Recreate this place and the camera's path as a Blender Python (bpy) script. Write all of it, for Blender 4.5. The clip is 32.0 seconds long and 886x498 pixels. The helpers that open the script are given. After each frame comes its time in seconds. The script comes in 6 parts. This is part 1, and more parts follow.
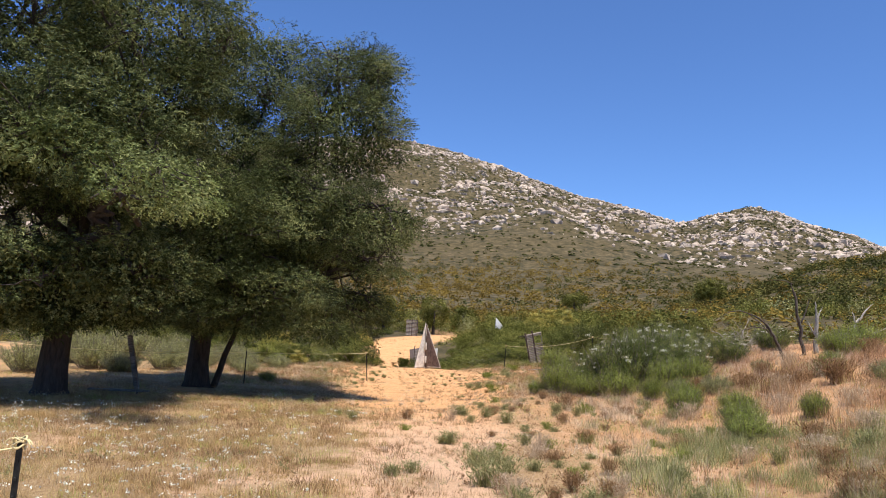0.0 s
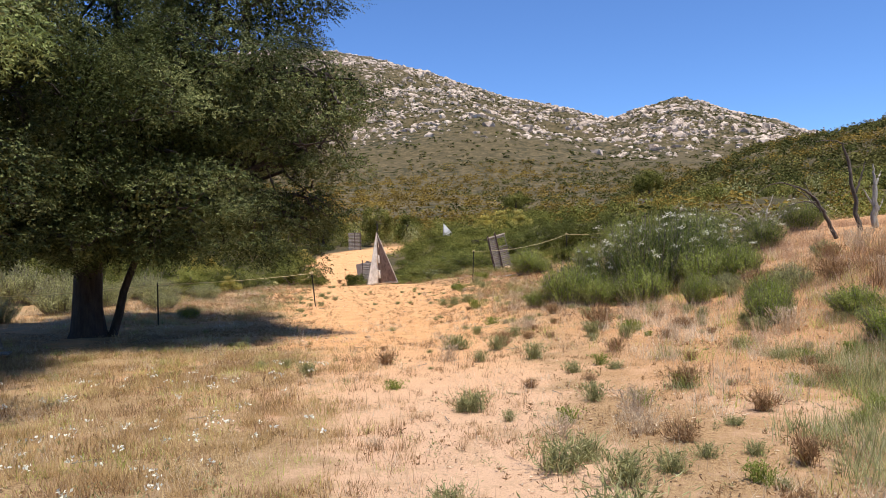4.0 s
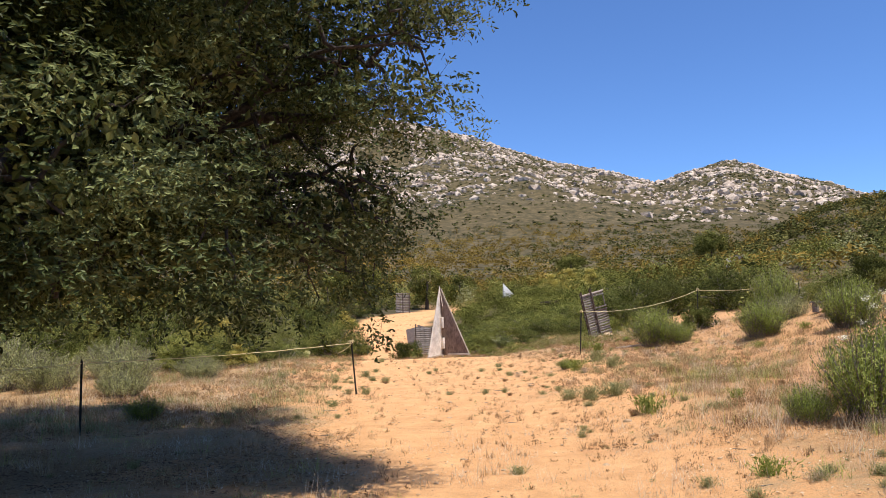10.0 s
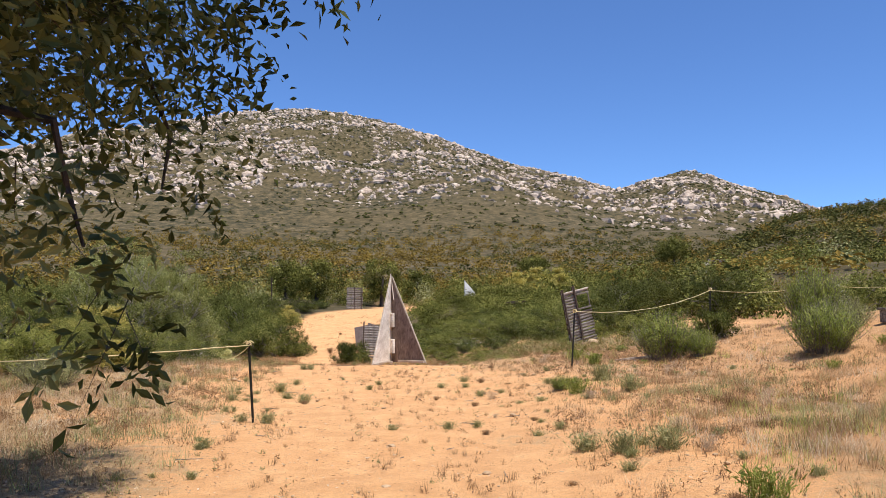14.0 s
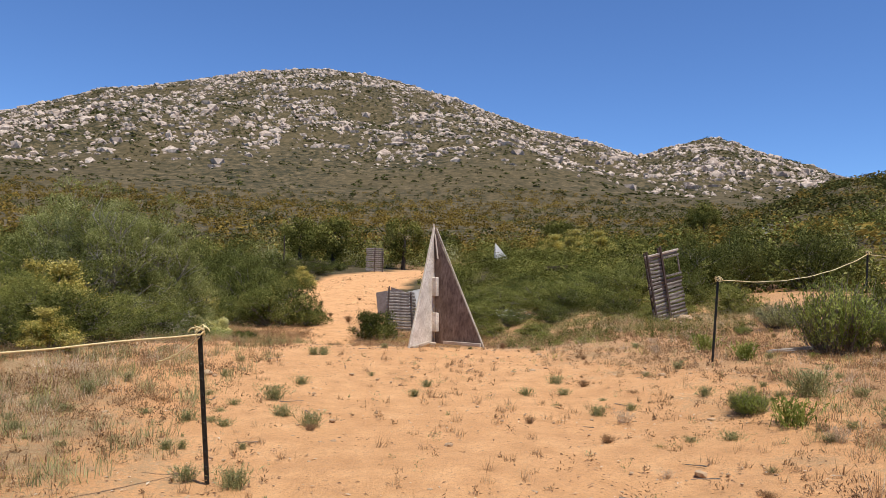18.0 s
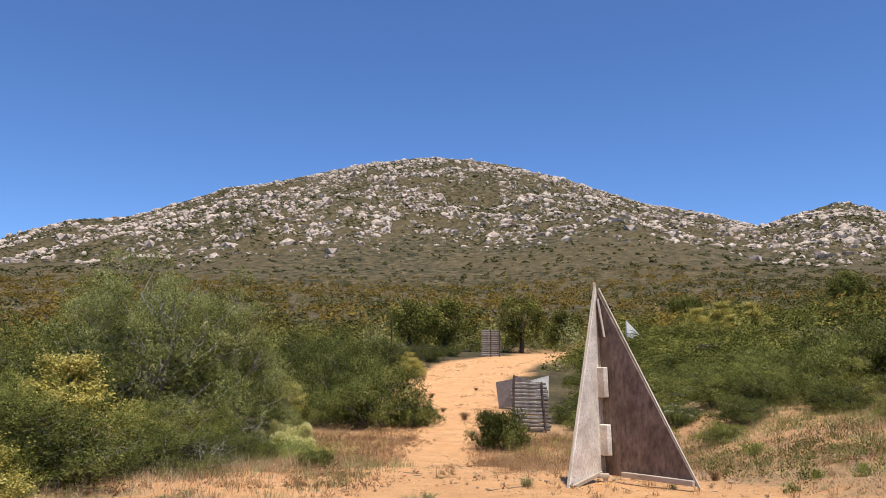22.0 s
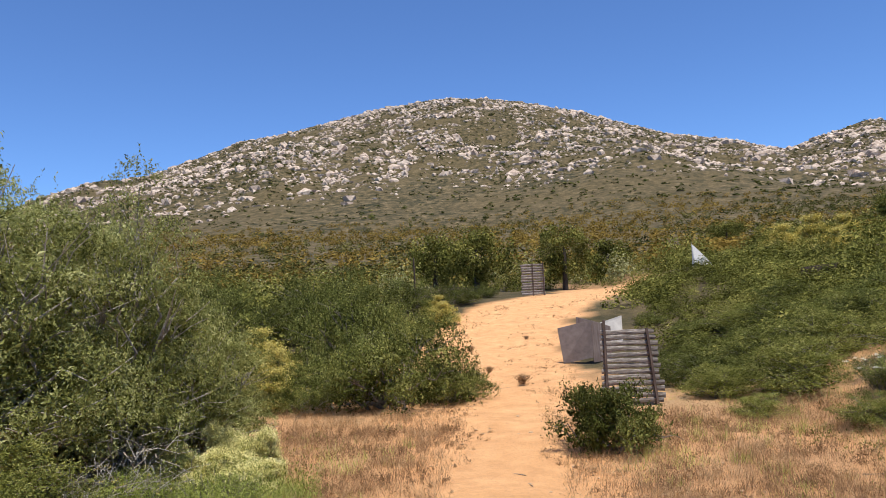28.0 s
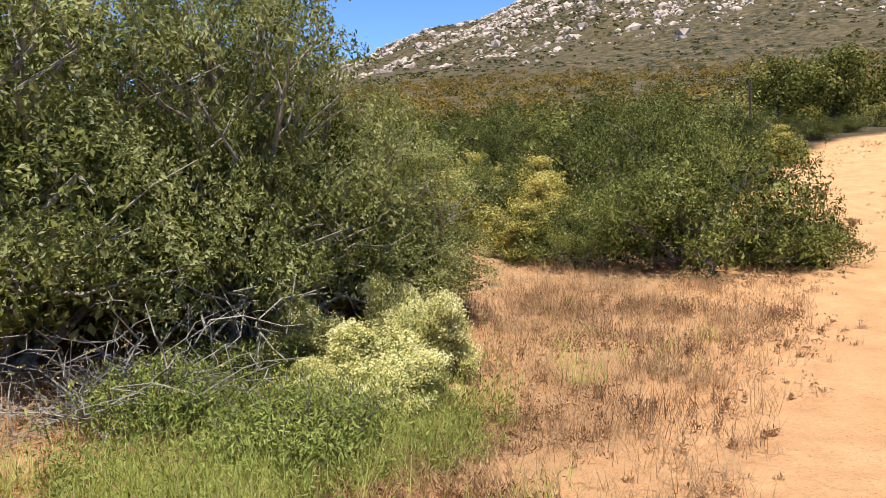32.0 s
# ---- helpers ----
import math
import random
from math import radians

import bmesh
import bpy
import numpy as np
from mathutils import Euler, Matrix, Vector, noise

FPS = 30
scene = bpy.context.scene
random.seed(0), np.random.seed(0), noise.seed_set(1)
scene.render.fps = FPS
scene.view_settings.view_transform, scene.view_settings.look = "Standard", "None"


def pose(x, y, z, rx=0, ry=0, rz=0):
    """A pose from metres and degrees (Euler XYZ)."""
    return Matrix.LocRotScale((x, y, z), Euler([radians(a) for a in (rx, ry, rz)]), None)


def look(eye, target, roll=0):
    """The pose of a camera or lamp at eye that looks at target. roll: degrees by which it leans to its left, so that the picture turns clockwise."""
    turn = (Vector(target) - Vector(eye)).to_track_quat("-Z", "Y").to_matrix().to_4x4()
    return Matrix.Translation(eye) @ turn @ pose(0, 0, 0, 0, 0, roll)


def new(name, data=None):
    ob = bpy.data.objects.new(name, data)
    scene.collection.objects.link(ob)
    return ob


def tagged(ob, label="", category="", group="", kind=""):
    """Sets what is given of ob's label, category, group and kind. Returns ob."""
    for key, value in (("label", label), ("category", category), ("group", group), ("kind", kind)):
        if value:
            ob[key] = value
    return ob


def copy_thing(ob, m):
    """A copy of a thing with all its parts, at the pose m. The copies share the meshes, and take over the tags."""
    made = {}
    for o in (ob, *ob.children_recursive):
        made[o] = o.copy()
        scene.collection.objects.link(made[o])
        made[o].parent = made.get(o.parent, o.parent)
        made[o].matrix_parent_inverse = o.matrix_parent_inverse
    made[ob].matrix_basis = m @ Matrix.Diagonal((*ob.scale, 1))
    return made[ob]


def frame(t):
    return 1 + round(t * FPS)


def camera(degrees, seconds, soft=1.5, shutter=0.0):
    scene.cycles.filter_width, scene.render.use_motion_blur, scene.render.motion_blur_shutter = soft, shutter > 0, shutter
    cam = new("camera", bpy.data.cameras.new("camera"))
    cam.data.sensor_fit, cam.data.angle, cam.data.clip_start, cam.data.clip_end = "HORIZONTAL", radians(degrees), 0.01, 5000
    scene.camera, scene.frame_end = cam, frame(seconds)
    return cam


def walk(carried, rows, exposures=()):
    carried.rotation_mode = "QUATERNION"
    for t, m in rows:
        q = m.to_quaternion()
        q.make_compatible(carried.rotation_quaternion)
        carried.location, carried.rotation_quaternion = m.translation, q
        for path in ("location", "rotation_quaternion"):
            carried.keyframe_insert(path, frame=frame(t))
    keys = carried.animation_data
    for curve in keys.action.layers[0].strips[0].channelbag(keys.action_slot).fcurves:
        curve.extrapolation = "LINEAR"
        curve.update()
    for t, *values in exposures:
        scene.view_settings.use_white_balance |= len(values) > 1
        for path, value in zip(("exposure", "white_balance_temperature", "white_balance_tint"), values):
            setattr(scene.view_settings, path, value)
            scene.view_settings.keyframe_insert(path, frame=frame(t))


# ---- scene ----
cam = camera(61.2, 32.0, soft=0.6)
PATH = [
    (0, (1.468, -2.28, 1.904), (1.43, -0.293, 2.131), 3.0),
    (0.5, (1.382, -1.495, 1.916), (1.305, 0.498, 2.061), 1.4),
    (1, (1.268, -0.814, 1.908), (1.163, 1.183, 1.96), -0.9),
    (1.5, (1.247, -0.085, 1.88), (1.129, 1.911, 1.92), -0.7),
    (2, (1.088, 0.457, 1.874), (0.921, 2.448, 1.953), -0.4),
    (2.5, (1.024, 1.251, 1.841), (0.92, 3.246, 1.95), -0.6),
    (3, (0.909, 1.928, 1.826), (0.955, 3.925, 1.928), -1.1),
    (3.5, (0.794, 2.529, 1.815), (0.953, 4.522, 1.883), -1.7),
    (4, (0.655, 3.186, 1.795), (0.793, 5.182, 1.786), -1.6),
    (4.5, (0.551, 3.872, 1.782), (0.643, 5.87, 1.755), -1.2),
    (6.5, (0.049, 6.679, 1.777), (0.048, 8.678, 1.853), -0.7),
    (7, (-0.008, 7.531, 1.776), (0.158, 9.52, 1.917), 1.2),
    (7.5, (-0.158, 8.361, 1.733), (0.274, 10.305, 1.912), 2.1),
    (8, (-0.294, 9.018, 1.69), (0.343, 10.902, 1.898), 2.1),
    (8.5, (-0.42, 9.771, 1.666), (0.19, 11.666, 1.85), 0.3),
    (9, (-0.383, 10.571, 1.638), (0.067, 12.508, 1.85), -1.9),
    (9.5, (-0.321, 11.393, 1.634), (-0.123, 13.372, 1.845), -2.4),
    (10, (-0.223, 12.165, 1.618), (-0.195, 14.158, 1.785), -1.3),
    (10.5, (-0.221, 12.867, 1.607), (-0.215, 14.861, 1.757), -2.4),
    (11, (-0.139, 13.678, 1.596), (-0.098, 15.669, 1.781), -2.3),
    (11.5, (-0.16, 14.308, 1.55), (-0.1, 16.3, 1.722), -1.7),
    (12, (-0.113, 14.924, 1.574), (0.0, 16.915, 1.726), -1.7),
    (12.5, (-0.134, 15.62, 1.564), (-0.006, 17.61, 1.719), -2.5),
    (13, (-0.055, 16.244, 1.546), (0.129, 18.231, 1.677), -1.9),
    (13.5, (-0.029, 16.897, 1.537), (0.138, 18.885, 1.673), -0.1),
    (14, (0.018, 17.583, 1.499), (0.153, 19.571, 1.665), 0.6),
    (14.5, (0.011, 18.347, 1.509), (0.169, 20.335, 1.671), -0.0),
    (16.5, (-0.212, 21.137, 1.429), (0.239, 23.084, 1.515), 1.6),
    (17, (-0.36, 21.733, 1.457), (-0.028, 23.704, 1.531), 1.1),
    (17.5, (-0.422, 22.443, 1.448), (-0.266, 24.435, 1.536), 1.3),
    (18, (-0.515, 23.07, 1.47), (-0.422, 25.067, 1.541), 1.7),
    (18.5, (-0.55, 23.768, 1.483), (-0.496, 25.766, 1.536), 1.1),
    (19, (-0.653, 24.405, 1.5), (-0.682, 26.405, 1.547), 1.1),
    (19.5, (-0.667, 25.137, 1.506), (-0.69, 27.137, 1.474), 2.1),
    (20, (-0.789, 25.781, 1.503), (-0.845, 27.778, 1.419), 0.6),
    (20.5, (-0.784, 26.528, 1.536), (-0.78, 28.527, 1.532), 0.5),
    (21, (-0.872, 27.177, 1.523), (-0.985, 29.173, 1.563), 0.7),
    (21.5, (-0.874, 27.733, 1.538), (-1.028, 29.718, 1.719), 0.4),
    (22, (-0.959, 28.297, 1.541), (-1.163, 30.266, 1.827), 0.3),
    (22.5, (-0.985, 28.937, 1.542), (-1.094, 30.918, 1.789), -0.7),
    (23, (-1.115, 29.518, 1.544), (-1.335, 31.497, 1.73), -1.3),
    (23.5, (-1.233, 30.08, 1.53), (-1.535, 32.053, 1.656), -2.4),
    (24, (-1.342, 30.747, 1.54), (-1.72, 32.708, 1.643), -5.2),
    (24.5, (-1.461, 31.452, 1.548), (-1.791, 33.42, 1.672), -2.9),
    (25, (-1.461, 32.314, 1.498), (-1.677, 34.295, 1.665), -2.6),
    (25.5, (-1.677, 33.135, 1.571), (-1.914, 35.119, 1.668), -3.1),
    (27.5, (-2.178, 35.318, 1.511), (-2.388, 37.303, 1.638), -1.6),
    (28, (-2.246, 36.06, 1.536), (-2.509, 38.037, 1.674), -2.7),
    (28.5, (-2.372, 36.654, 1.546), (-2.719, 38.617, 1.7), -3.8),
    (29, (-2.416, 37.31, 1.51), (-2.768, 39.272, 1.683), -3.4),
    (29.5, (-2.513, 37.867, 1.454), (-2.986, 39.806, 1.572), -3.3),
    (30, (-2.538, 38.385, 1.399), (-3.355, 40.21, 1.37), -2.8),
    (30.5, (-2.627, 38.889, 1.354), (-3.619, 40.624, 1.274), -3.2),
    (31, (-2.675, 39.445, 1.267), (-3.668, 41.179, 1.17), -1.9),
    (31.5, (-2.752, 39.945, 1.191), (-3.798, 41.639, 1.006), -1.8),
    (32, (-2.888, 40.614, 1.057), (-3.95, 42.29, 0.812), -1.6),
]
walk(cam, [(t, look(eye, target, roll)) for t, eye, target, roll in PATH], [(0.0, 0.5), (2.0, 0.6), (3.0, 0.64), (4.0, 0.5), (6.5, 0.52), (7.0, 0.52), (8.0, 0.38), (9.0, 0.42), (10.5, 0.56), (12.0, 0.5), (13.0, 0.44), (14.0, 0.47), (17.0, 0.2), (20.0, 0.2), (22.0, 0.3), (24.0, 0.26), (28.0, 0.42), (30.0, 0.44), (31.0, 0.55), (32.0, 0.68)])

# ---- light ----
world = bpy.data.worlds.new("sky")
scene.world = world
world.use_nodes = True
wn = world.node_tree
sky = wn.nodes.new("ShaderNodeTexSky")
sky.sky_type, sky.sun_disc = "NISHITA", False
SUN = Vector((0.17, -0.25, 0.95)).normalized()
sky.sun_elevation, sky.sun_rotation = math.asin(SUN.z), math.atan2(SUN.x, SUN.y)
sky.altitude, sky.air_density, sky.dust_density, sky.ozone_density = 2200, 1.0, 0.0, 6.0
tint = wn.nodes.new("ShaderNodeMix")
tint.data_type, tint.blend_type = "RGBA", "MULTIPLY"
tint.inputs[0].default_value, tint.inputs[7].default_value = 1.0, (0.80, 0.97, 1.20, 1)
wn.links.new(sky.outputs["Color"], tint.inputs[6])
wn.links.new(tint.outputs[2], wn.nodes["Background"].inputs["Color"])
wn.nodes["Background"].inputs["Strength"].default_value = 0.11
sun_data = bpy.data.lights.new("sun", "SUN")
sun_data.energy, sun_data.angle, sun_data.color = 4.6, radians(0.53), (1.0, 0.95, 0.87)
new("sun", sun_data).matrix_world = look(SUN * 60, (0, 0, 0))

# ---- the lie of the land: one height for every place ----
CENTRE = np.array([-0.5, 22.0])
# skyline of the far range: bearing in degrees (right of +y), height of the crest in degrees
SKY_AZ = np.array([-180, -110, -75, -60, -50, -43, -37, -33.3, -31.6, -28.3, -25.2, -22.2, -18, -15.3, -12, -8.5, -5.2, -1.3, 0.8, 2.6, 6.1, 9.9, 13.6, 17.1, 19.2, 22, 24, 26.4, 28.8, 31, 36, 50, 80, 120, 180], float)
SKY_EL = np.array([2, 2.5, 3.2, 4, 4.8, 5.9, 7.0, 8.7, 9.1, 10, 11.1, 12.3, 13.1, 13.8, 14.7, 15.1, 15.2, 14.7, 14.2, 13.8, 12.6, 11.2, 10.5, 9.4, 10, 10.5, 10, 9.0, 8.3, 7.2, 6, 5, 4, 2.5, 2], float)


def smooth(a, b, v):
    s = np.clip((v - a) / (b - a), 0.0, 1.0)
    return s * s * (3 - 2 * s)


def waves(x, y, size, seed, octaves=4):
    """A rough surface of about -1 to 1 whose largest features have that size."""
    out, amp, total = 0.0, 1.0, 0.0
    for k in range(octaves):
        f = 2 ** k / size
        for j in range(3):
            a = seed * 1.7 + k * 2.1 + j * 1.05
            out = out + amp * np.sin((x * np.cos(a) + y * np.sin(a)) * f * 4.1 + 1.3 * np.sin((x * np.sin(a * 1.3) - y * np.cos(a * 1.3)) * f * 2.6 + a * 5) + seed * 3.3 + j * 2) / 3
        total += amp
        amp *= 0.5
    return out / total * 1.6


def track_side(x, y):
    """How far a place lies from the middle of the sandy track."""
    mid = np.interp(y, [-10, 0, 10, 20, 30, 38, 43, 47, 52, 58, 66, 72, 80], [2.5, 1.6, 1.2, 0.9, 0.6, -1.9, -2.7, -2.9, -3.2, -4.4, -4.3, -2.2, 1.5])
    return np.abs(x - mid)


def land(x, y):
    x, y = np.asarray(x, float), np.asarray(y, float)
    dx, dy = x - CENTRE[0], y - CENTRE[1]
    r = np.hypot(dx, dy)
    az = np.degrees(np.arctan2(dx, dy))
    # the near field
    near = 0.30 * smooth(1.0, 5.0, x) * smooth(6, 16, y) + 0.1 * smooth(28, 36, y) + (0.26 * np.clip(x - 6.2, 0, 6.5) + 0.07 * np.clip(x - 12.7, 0, 25)) * smooth(-4, 8, y) * (1 - 0.6 * smooth(30, 44, y))
    near = near - 0.75 * smooth(36.5, 45.5, y) * (1 - smooth(1.5, 6.0, x)) + 0.04 * waves(x, y, 7.0, 1.0, 3)
    near = near - 0.12 * smooth(14, 22, y) * (1 - smooth(31, 36, y)) * (1 - smooth(1.5, 4.0, x)) * smooth(-9, -5, x)
    near = near + 0.12 * smooth(48, 56, y) + 2.0 * smooth(56, 76, y) + 0.035 * np.clip(y - 74, 0, 60)
    near = near + 0.25 * smooth(-5.5, -9, x) * smooth(30, 42, y)
    near = near + 0.02 * np.exp(-((x - 0.35) / 0.9) ** 2 - ((y - 37.1) / 0.8) ** 2)
    # slopes that climb to the range
    crest = np.tan(np.radians(np.interp(az, SKY_AZ, SKY_EL)))
    foot = np.interp(r, [0, 45, 75, 120, 200, 340, 3000], [0, 0.0, 2.2, 6.0, 15.0, 33.0, 33.0]) * np.interp(az, [-180, -90, -60, -30, 40, 70, 120, 180], [.4, .5, .8, 1, 1, .8, .5, .4])
    climb = np.clip((r - 330) / 620, 0, 1)
    top = crest * 950 - 33.0 * np.interp(az, [-180, -90, -60, -30, 40, 70, 120, 180], [.4, .5, .8, 1, 1, .8, .5, .4]) - 3.0
    mount = np.where(r < 950, top * (0.62 * climb + 0.38 * smooth(0, 1, climb)), top - (r - 950) * 0.12)
    mount = mount + (waves(x, y, 150, 2.0, 4) * 9 * smooth(330, 520, r) * (1 - 0.75 * smooth(760, 950, r)))
    spur = 13 * np.exp(-((az - 9) / 9.0) ** 2) * np.exp(-((r - 430) / 95.0) ** 2)
    # the near hill on one side of the field
    side = np.interp(az, [-180, 14, 24, 30, 36, 45, 60, 90, 130, 160, 180], [0, 0, 4.6, 6.9, 7.5, 9.0, 10.4, 10, 6, 2, 0])
    hill = np.tan(np.radians(side)) * 210 * smooth(22, 215, r) * (1 - smooth(240, 600, r))
    z = np.where(r < 45, near, near * (1 - smooth(75, 130, r)))
    z = z + foot * smooth(60, 130, r) + mount * (r > 330) + spur + np.maximum(hill - foot * smooth(60, 130, r) - near * smooth(45, 90, r) * (1 - smooth(75, 130, r)), 0)
    return z + 0.5 * waves(x, y, 22, 3.0, 3) * smooth(45, 100, r)

# ---- tools of this script ----
rng = np.random.default_rng(7)


def mesh_np(name, verts, faces, mat=None, smooth_shade=False, normals=None):
    """A mesh from arrays: verts (n, 3) and faces (m, 3 or 4); normals: one for each vertex, for soft shading of foliage."""
    me = bpy.data.meshes.new(name)
    verts, faces = np.asarray(verts, np.float32), np.asarray(faces, np.int32)
    m, k = faces.shape
    me.vertices.add(len(verts))
    me.vertices.foreach_set("co", verts.ravel())
    me.loops.add(m * k)
    me.loops.foreach_set("vertex_index", faces.ravel())
    me.polygons.add(m)
    me.polygons.foreach_set("loop_start", np.arange(0, m * k, k, dtype=np.int32))
    me.polygons.foreach_set("loop_total", np.full(m, k, np.int32))
    me.polygons.foreach_set("use_smooth", np.full(m, smooth_shade))
    me.update(calc_edges=True)
    if normals is not None:
        me.normals_split_custom_set_from_vertices(normals.tolist())
    if mat:
        me.materials.append(mat)
    return me


def part_np(name, verts, faces, mat, parent=None, label="", smooth_shade=False, normals=None):
    ob = new(name, mesh_np(name, verts, faces, mat, smooth_shade, normals))
    if parent:
        ob.parent = parent
    return tagged(ob, label)


def part(name, bm, mat, parent=None, label="", smooth_shade=False):
    me = bpy.data.meshes.new(name)
    bm.to_mesh(me)
    bm.free()
    for p in me.polygons:
        p.use_smooth = smooth_shade
    me.materials.append(mat)
    ob = new(name, me)
    if parent:
        ob.parent = parent
    return tagged(ob, label)


def thing(name, m, label, category, group="", kind=""):
    ob = new(name)
    ob.matrix_world = m
    ob.empty_display_size = 0.2
    return tagged(ob, label, category, group, kind)


def box(sx, sy, sz, at=(0, 0, 0), turn=(0, 0, 0), bevel=0.004, bm=None):
    """A box with eased edges, centred at a place, added to bm."""
    bm = bm or bmesh.new()
    made = bmesh.ops.create_cube(bm, size=1.0, matrix=pose(*at, *turn) @ Matrix.Diagonal((sx, sy, sz, 1)))
    if bevel:
        edges = {e for v in made["verts"] for e in v.link_edges}
        bmesh.ops.bevel(bm, geom=list(edges), offset=bevel, segments=1, affect="EDGES")
    return bm


def tube(points, radii, sides=7, lump=0.0, seed=0):
    """Verts and quads of a tapered, bent tube."""
    pts, rad = np.asarray(points, float), np.asarray(radii, float)
    n = len(pts)
    tan = np.gradient(pts, axis=0)
    tan /= np.linalg.norm(tan, axis=1)[:, None] + 1e-9
    ref = np.where(np.abs(tan[:, 2:3]) > 0.9, np.array([[1.0, 0, 0]]), np.array([[0, 0, 1.0]]))
    a = np.cross(tan, ref)
    a /= np.linalg.norm(a, axis=1)[:, None] + 1e-9
    b = np.cross(tan, a)
    th = np.linspace(0, 2 * np.pi, sides, endpoint=False)
    wob = 1 + lump * np.sin(th[None, :] * 2 + np.arange(n)[:, None] * 1.3 + seed) * np.cos(th[None, :] * 3 + seed * 2)
    v = pts[:, None] + rad[:, None, None] * wob[..., None] * (np.cos(th)[None, :, None] * a[:, None] + np.sin(th)[None, :, None] * b[:, None])
    i = np.arange(n - 1)[:, None] * sides + np.arange(sides)[None, :]
    j = np.arange(n - 1)[:, None] * sides + (np.arange(sides)[None, :] + 1) % sides
    return v.reshape(-1, 3), np.stack([i, j, j + sides, i + sides], -1).reshape(-1, 4)


def join_np(pieces):
    """Several (verts, faces) as one."""
    vs, fs, n = [], [], 0
    for v, f in pieces:
        vs.append(v)
        fs.append(np.asarray(f) + n)
        n += len(v)
    return np.concatenate(vs), np.concatenate(fs)


def units(n, r):
    v = r.normal(size=(n, 3))
    return v / (np.linalg.norm(v, axis=1)[:, None] + 1e-9)


def leaves(at, length, width, r, along=None, spread=1.0, face=None, loose=0.75):
    """One pointed, slightly folded leaf (two triangles) at each place; face: the way its upper side is turned, as far as it is not loose."""
    n = len(at)
    a = units(n, r)
    if along is not None:
        a = along + a * spread
    if face is None:
        c = units(n, r)
    else:
        c = face / (np.linalg.norm(face, axis=1)[:, None] + 1e-9) + units(n, r) * loose
    c /= np.linalg.norm(c, axis=1)[:, None] + 1e-9
    a = a - c * (a * c).sum(1)[:, None]
    a /= np.linalg.norm(a, axis=1)[:, None] + 1e-9
    b = np.cross(a, c)
    size = r.uniform(0.65, 1.3, (n, 1))
    la, wb, lift = a * length * size, b * width * size, c * width * 0.22 * size
    v = np.stack([at - 0.5 * la, at + 0.5 * wb + lift, at + 0.5 * la, at - 0.5 * wb + lift], 1).reshape(-1, 3)
    k = np.arange(n)[:, None] * 4
    return v, np.concatenate([np.concatenate([k, k + 1, k + 2], 1), np.concatenate([k, k + 2, k + 3], 1)])


def blades(at, height, width, r, lean=0.5, slim=False):
    """Tapered grass blades with a bend, three triangles each, or slim ones of a single triangle."""
    n = len(at)
    h = height * r.uniform(0.5, 1.25, (n, 1))
    th = r.uniform(0, 2 * np.pi, n)
    d = np.stack([np.cos(th), np.sin(th), 0 * th], 1)
    s = np.stack([-np.sin(th), np.cos(th), 0 * th], 1) * width * 0.5
    tilt = r.uniform(0.25, 1.0, (n, 1)) * lean
    mid = at + d * h * tilt * 0.4 + np.array([0, 0, 0.55]) * h
    tip = at + d * h * tilt + np.array([0, 0, 1.0]) * h * np.sqrt(np.clip(1 - tilt * tilt * 0.7, 0.08, 1))
    if slim:
        k = np.arange(n)[:, None] * 3
        return np.stack([at + s, at - s, tip], 1).reshape(-1, 3), np.concatenate([k, k + 1, k + 2], 1)
    v = np.stack([at + s, at - s, mid - s * 0.7, mid + s * 0.7, tip], 1).reshape(-1, 3)
    k = np.arange(n)[:, None] * 5
    return v, np.concatenate([np.concatenate([k, k + 1, k + 2], 1), np.concatenate([k, k + 2, k + 3], 1), np.concatenate([k + 3, k + 2, k + 4], 1)])


def spread_out(base, at, scale, turn, tip=None):
    """The template (verts, faces) once at each place, scaled and turned about z."""
    v, f = base
    n, m = len(at), len(v)
    c, s = np.cos(turn)[:, None], np.sin(turn)[:, None]
    sc = np.asarray(scale, float)
    sc = sc if sc.ndim == 2 else np.repeat(sc[:, None], 3, 1)
    x, y, z = (v[None, :, i] * sc[:, None, i] for i in range(3))
    out = np.stack([x * c - y * s, x * s + y * c, z], -1) + at[:, None]
    return out.reshape(-1, 3), (f[None] + (np.arange(n) * m)[:, None, None]).reshape(-1, f.shape[1])


def ground_at(xy):
    return np.concatenate([xy, land(xy[:, 0], xy[:, 1])[:, None]], 1)

# ---- materials ----
def material(name):
    m = bpy.data.materials.new(name)
    m.use_nodes = True
    return m, m.node_tree.nodes, m.node_tree.links, m.node_tree.nodes["Principled BSDF"]


def noise_node(nodes, links, scale, detail=6.0, rough=0.6, vec=None, dim="3D"):
    n = nodes.new("ShaderNodeTexNoise")
    n.inputs["Scale"].default_value, n.inputs["Detail"].default_value, n.inputs["Roughness"].default_value = scale, detail, rough
    if vec:
        links.new(vec, n.inputs["Vector"])
    return n.outputs["Fac"]


def ramp_node(nodes, links, fac, stops):
    n = nodes.new("ShaderNodeValToRGB")
    while len(n.color_ramp.elements) < len(stops):
        n.color_ramp.elements.new(0.5)
    for e, (p, c) in zip(n.color_ramp.elements, stops):
        e.position, e.color = p, (*c, 1)
    links.new(fac, n.inputs["Fac"])
    return n.outputs["Color"]


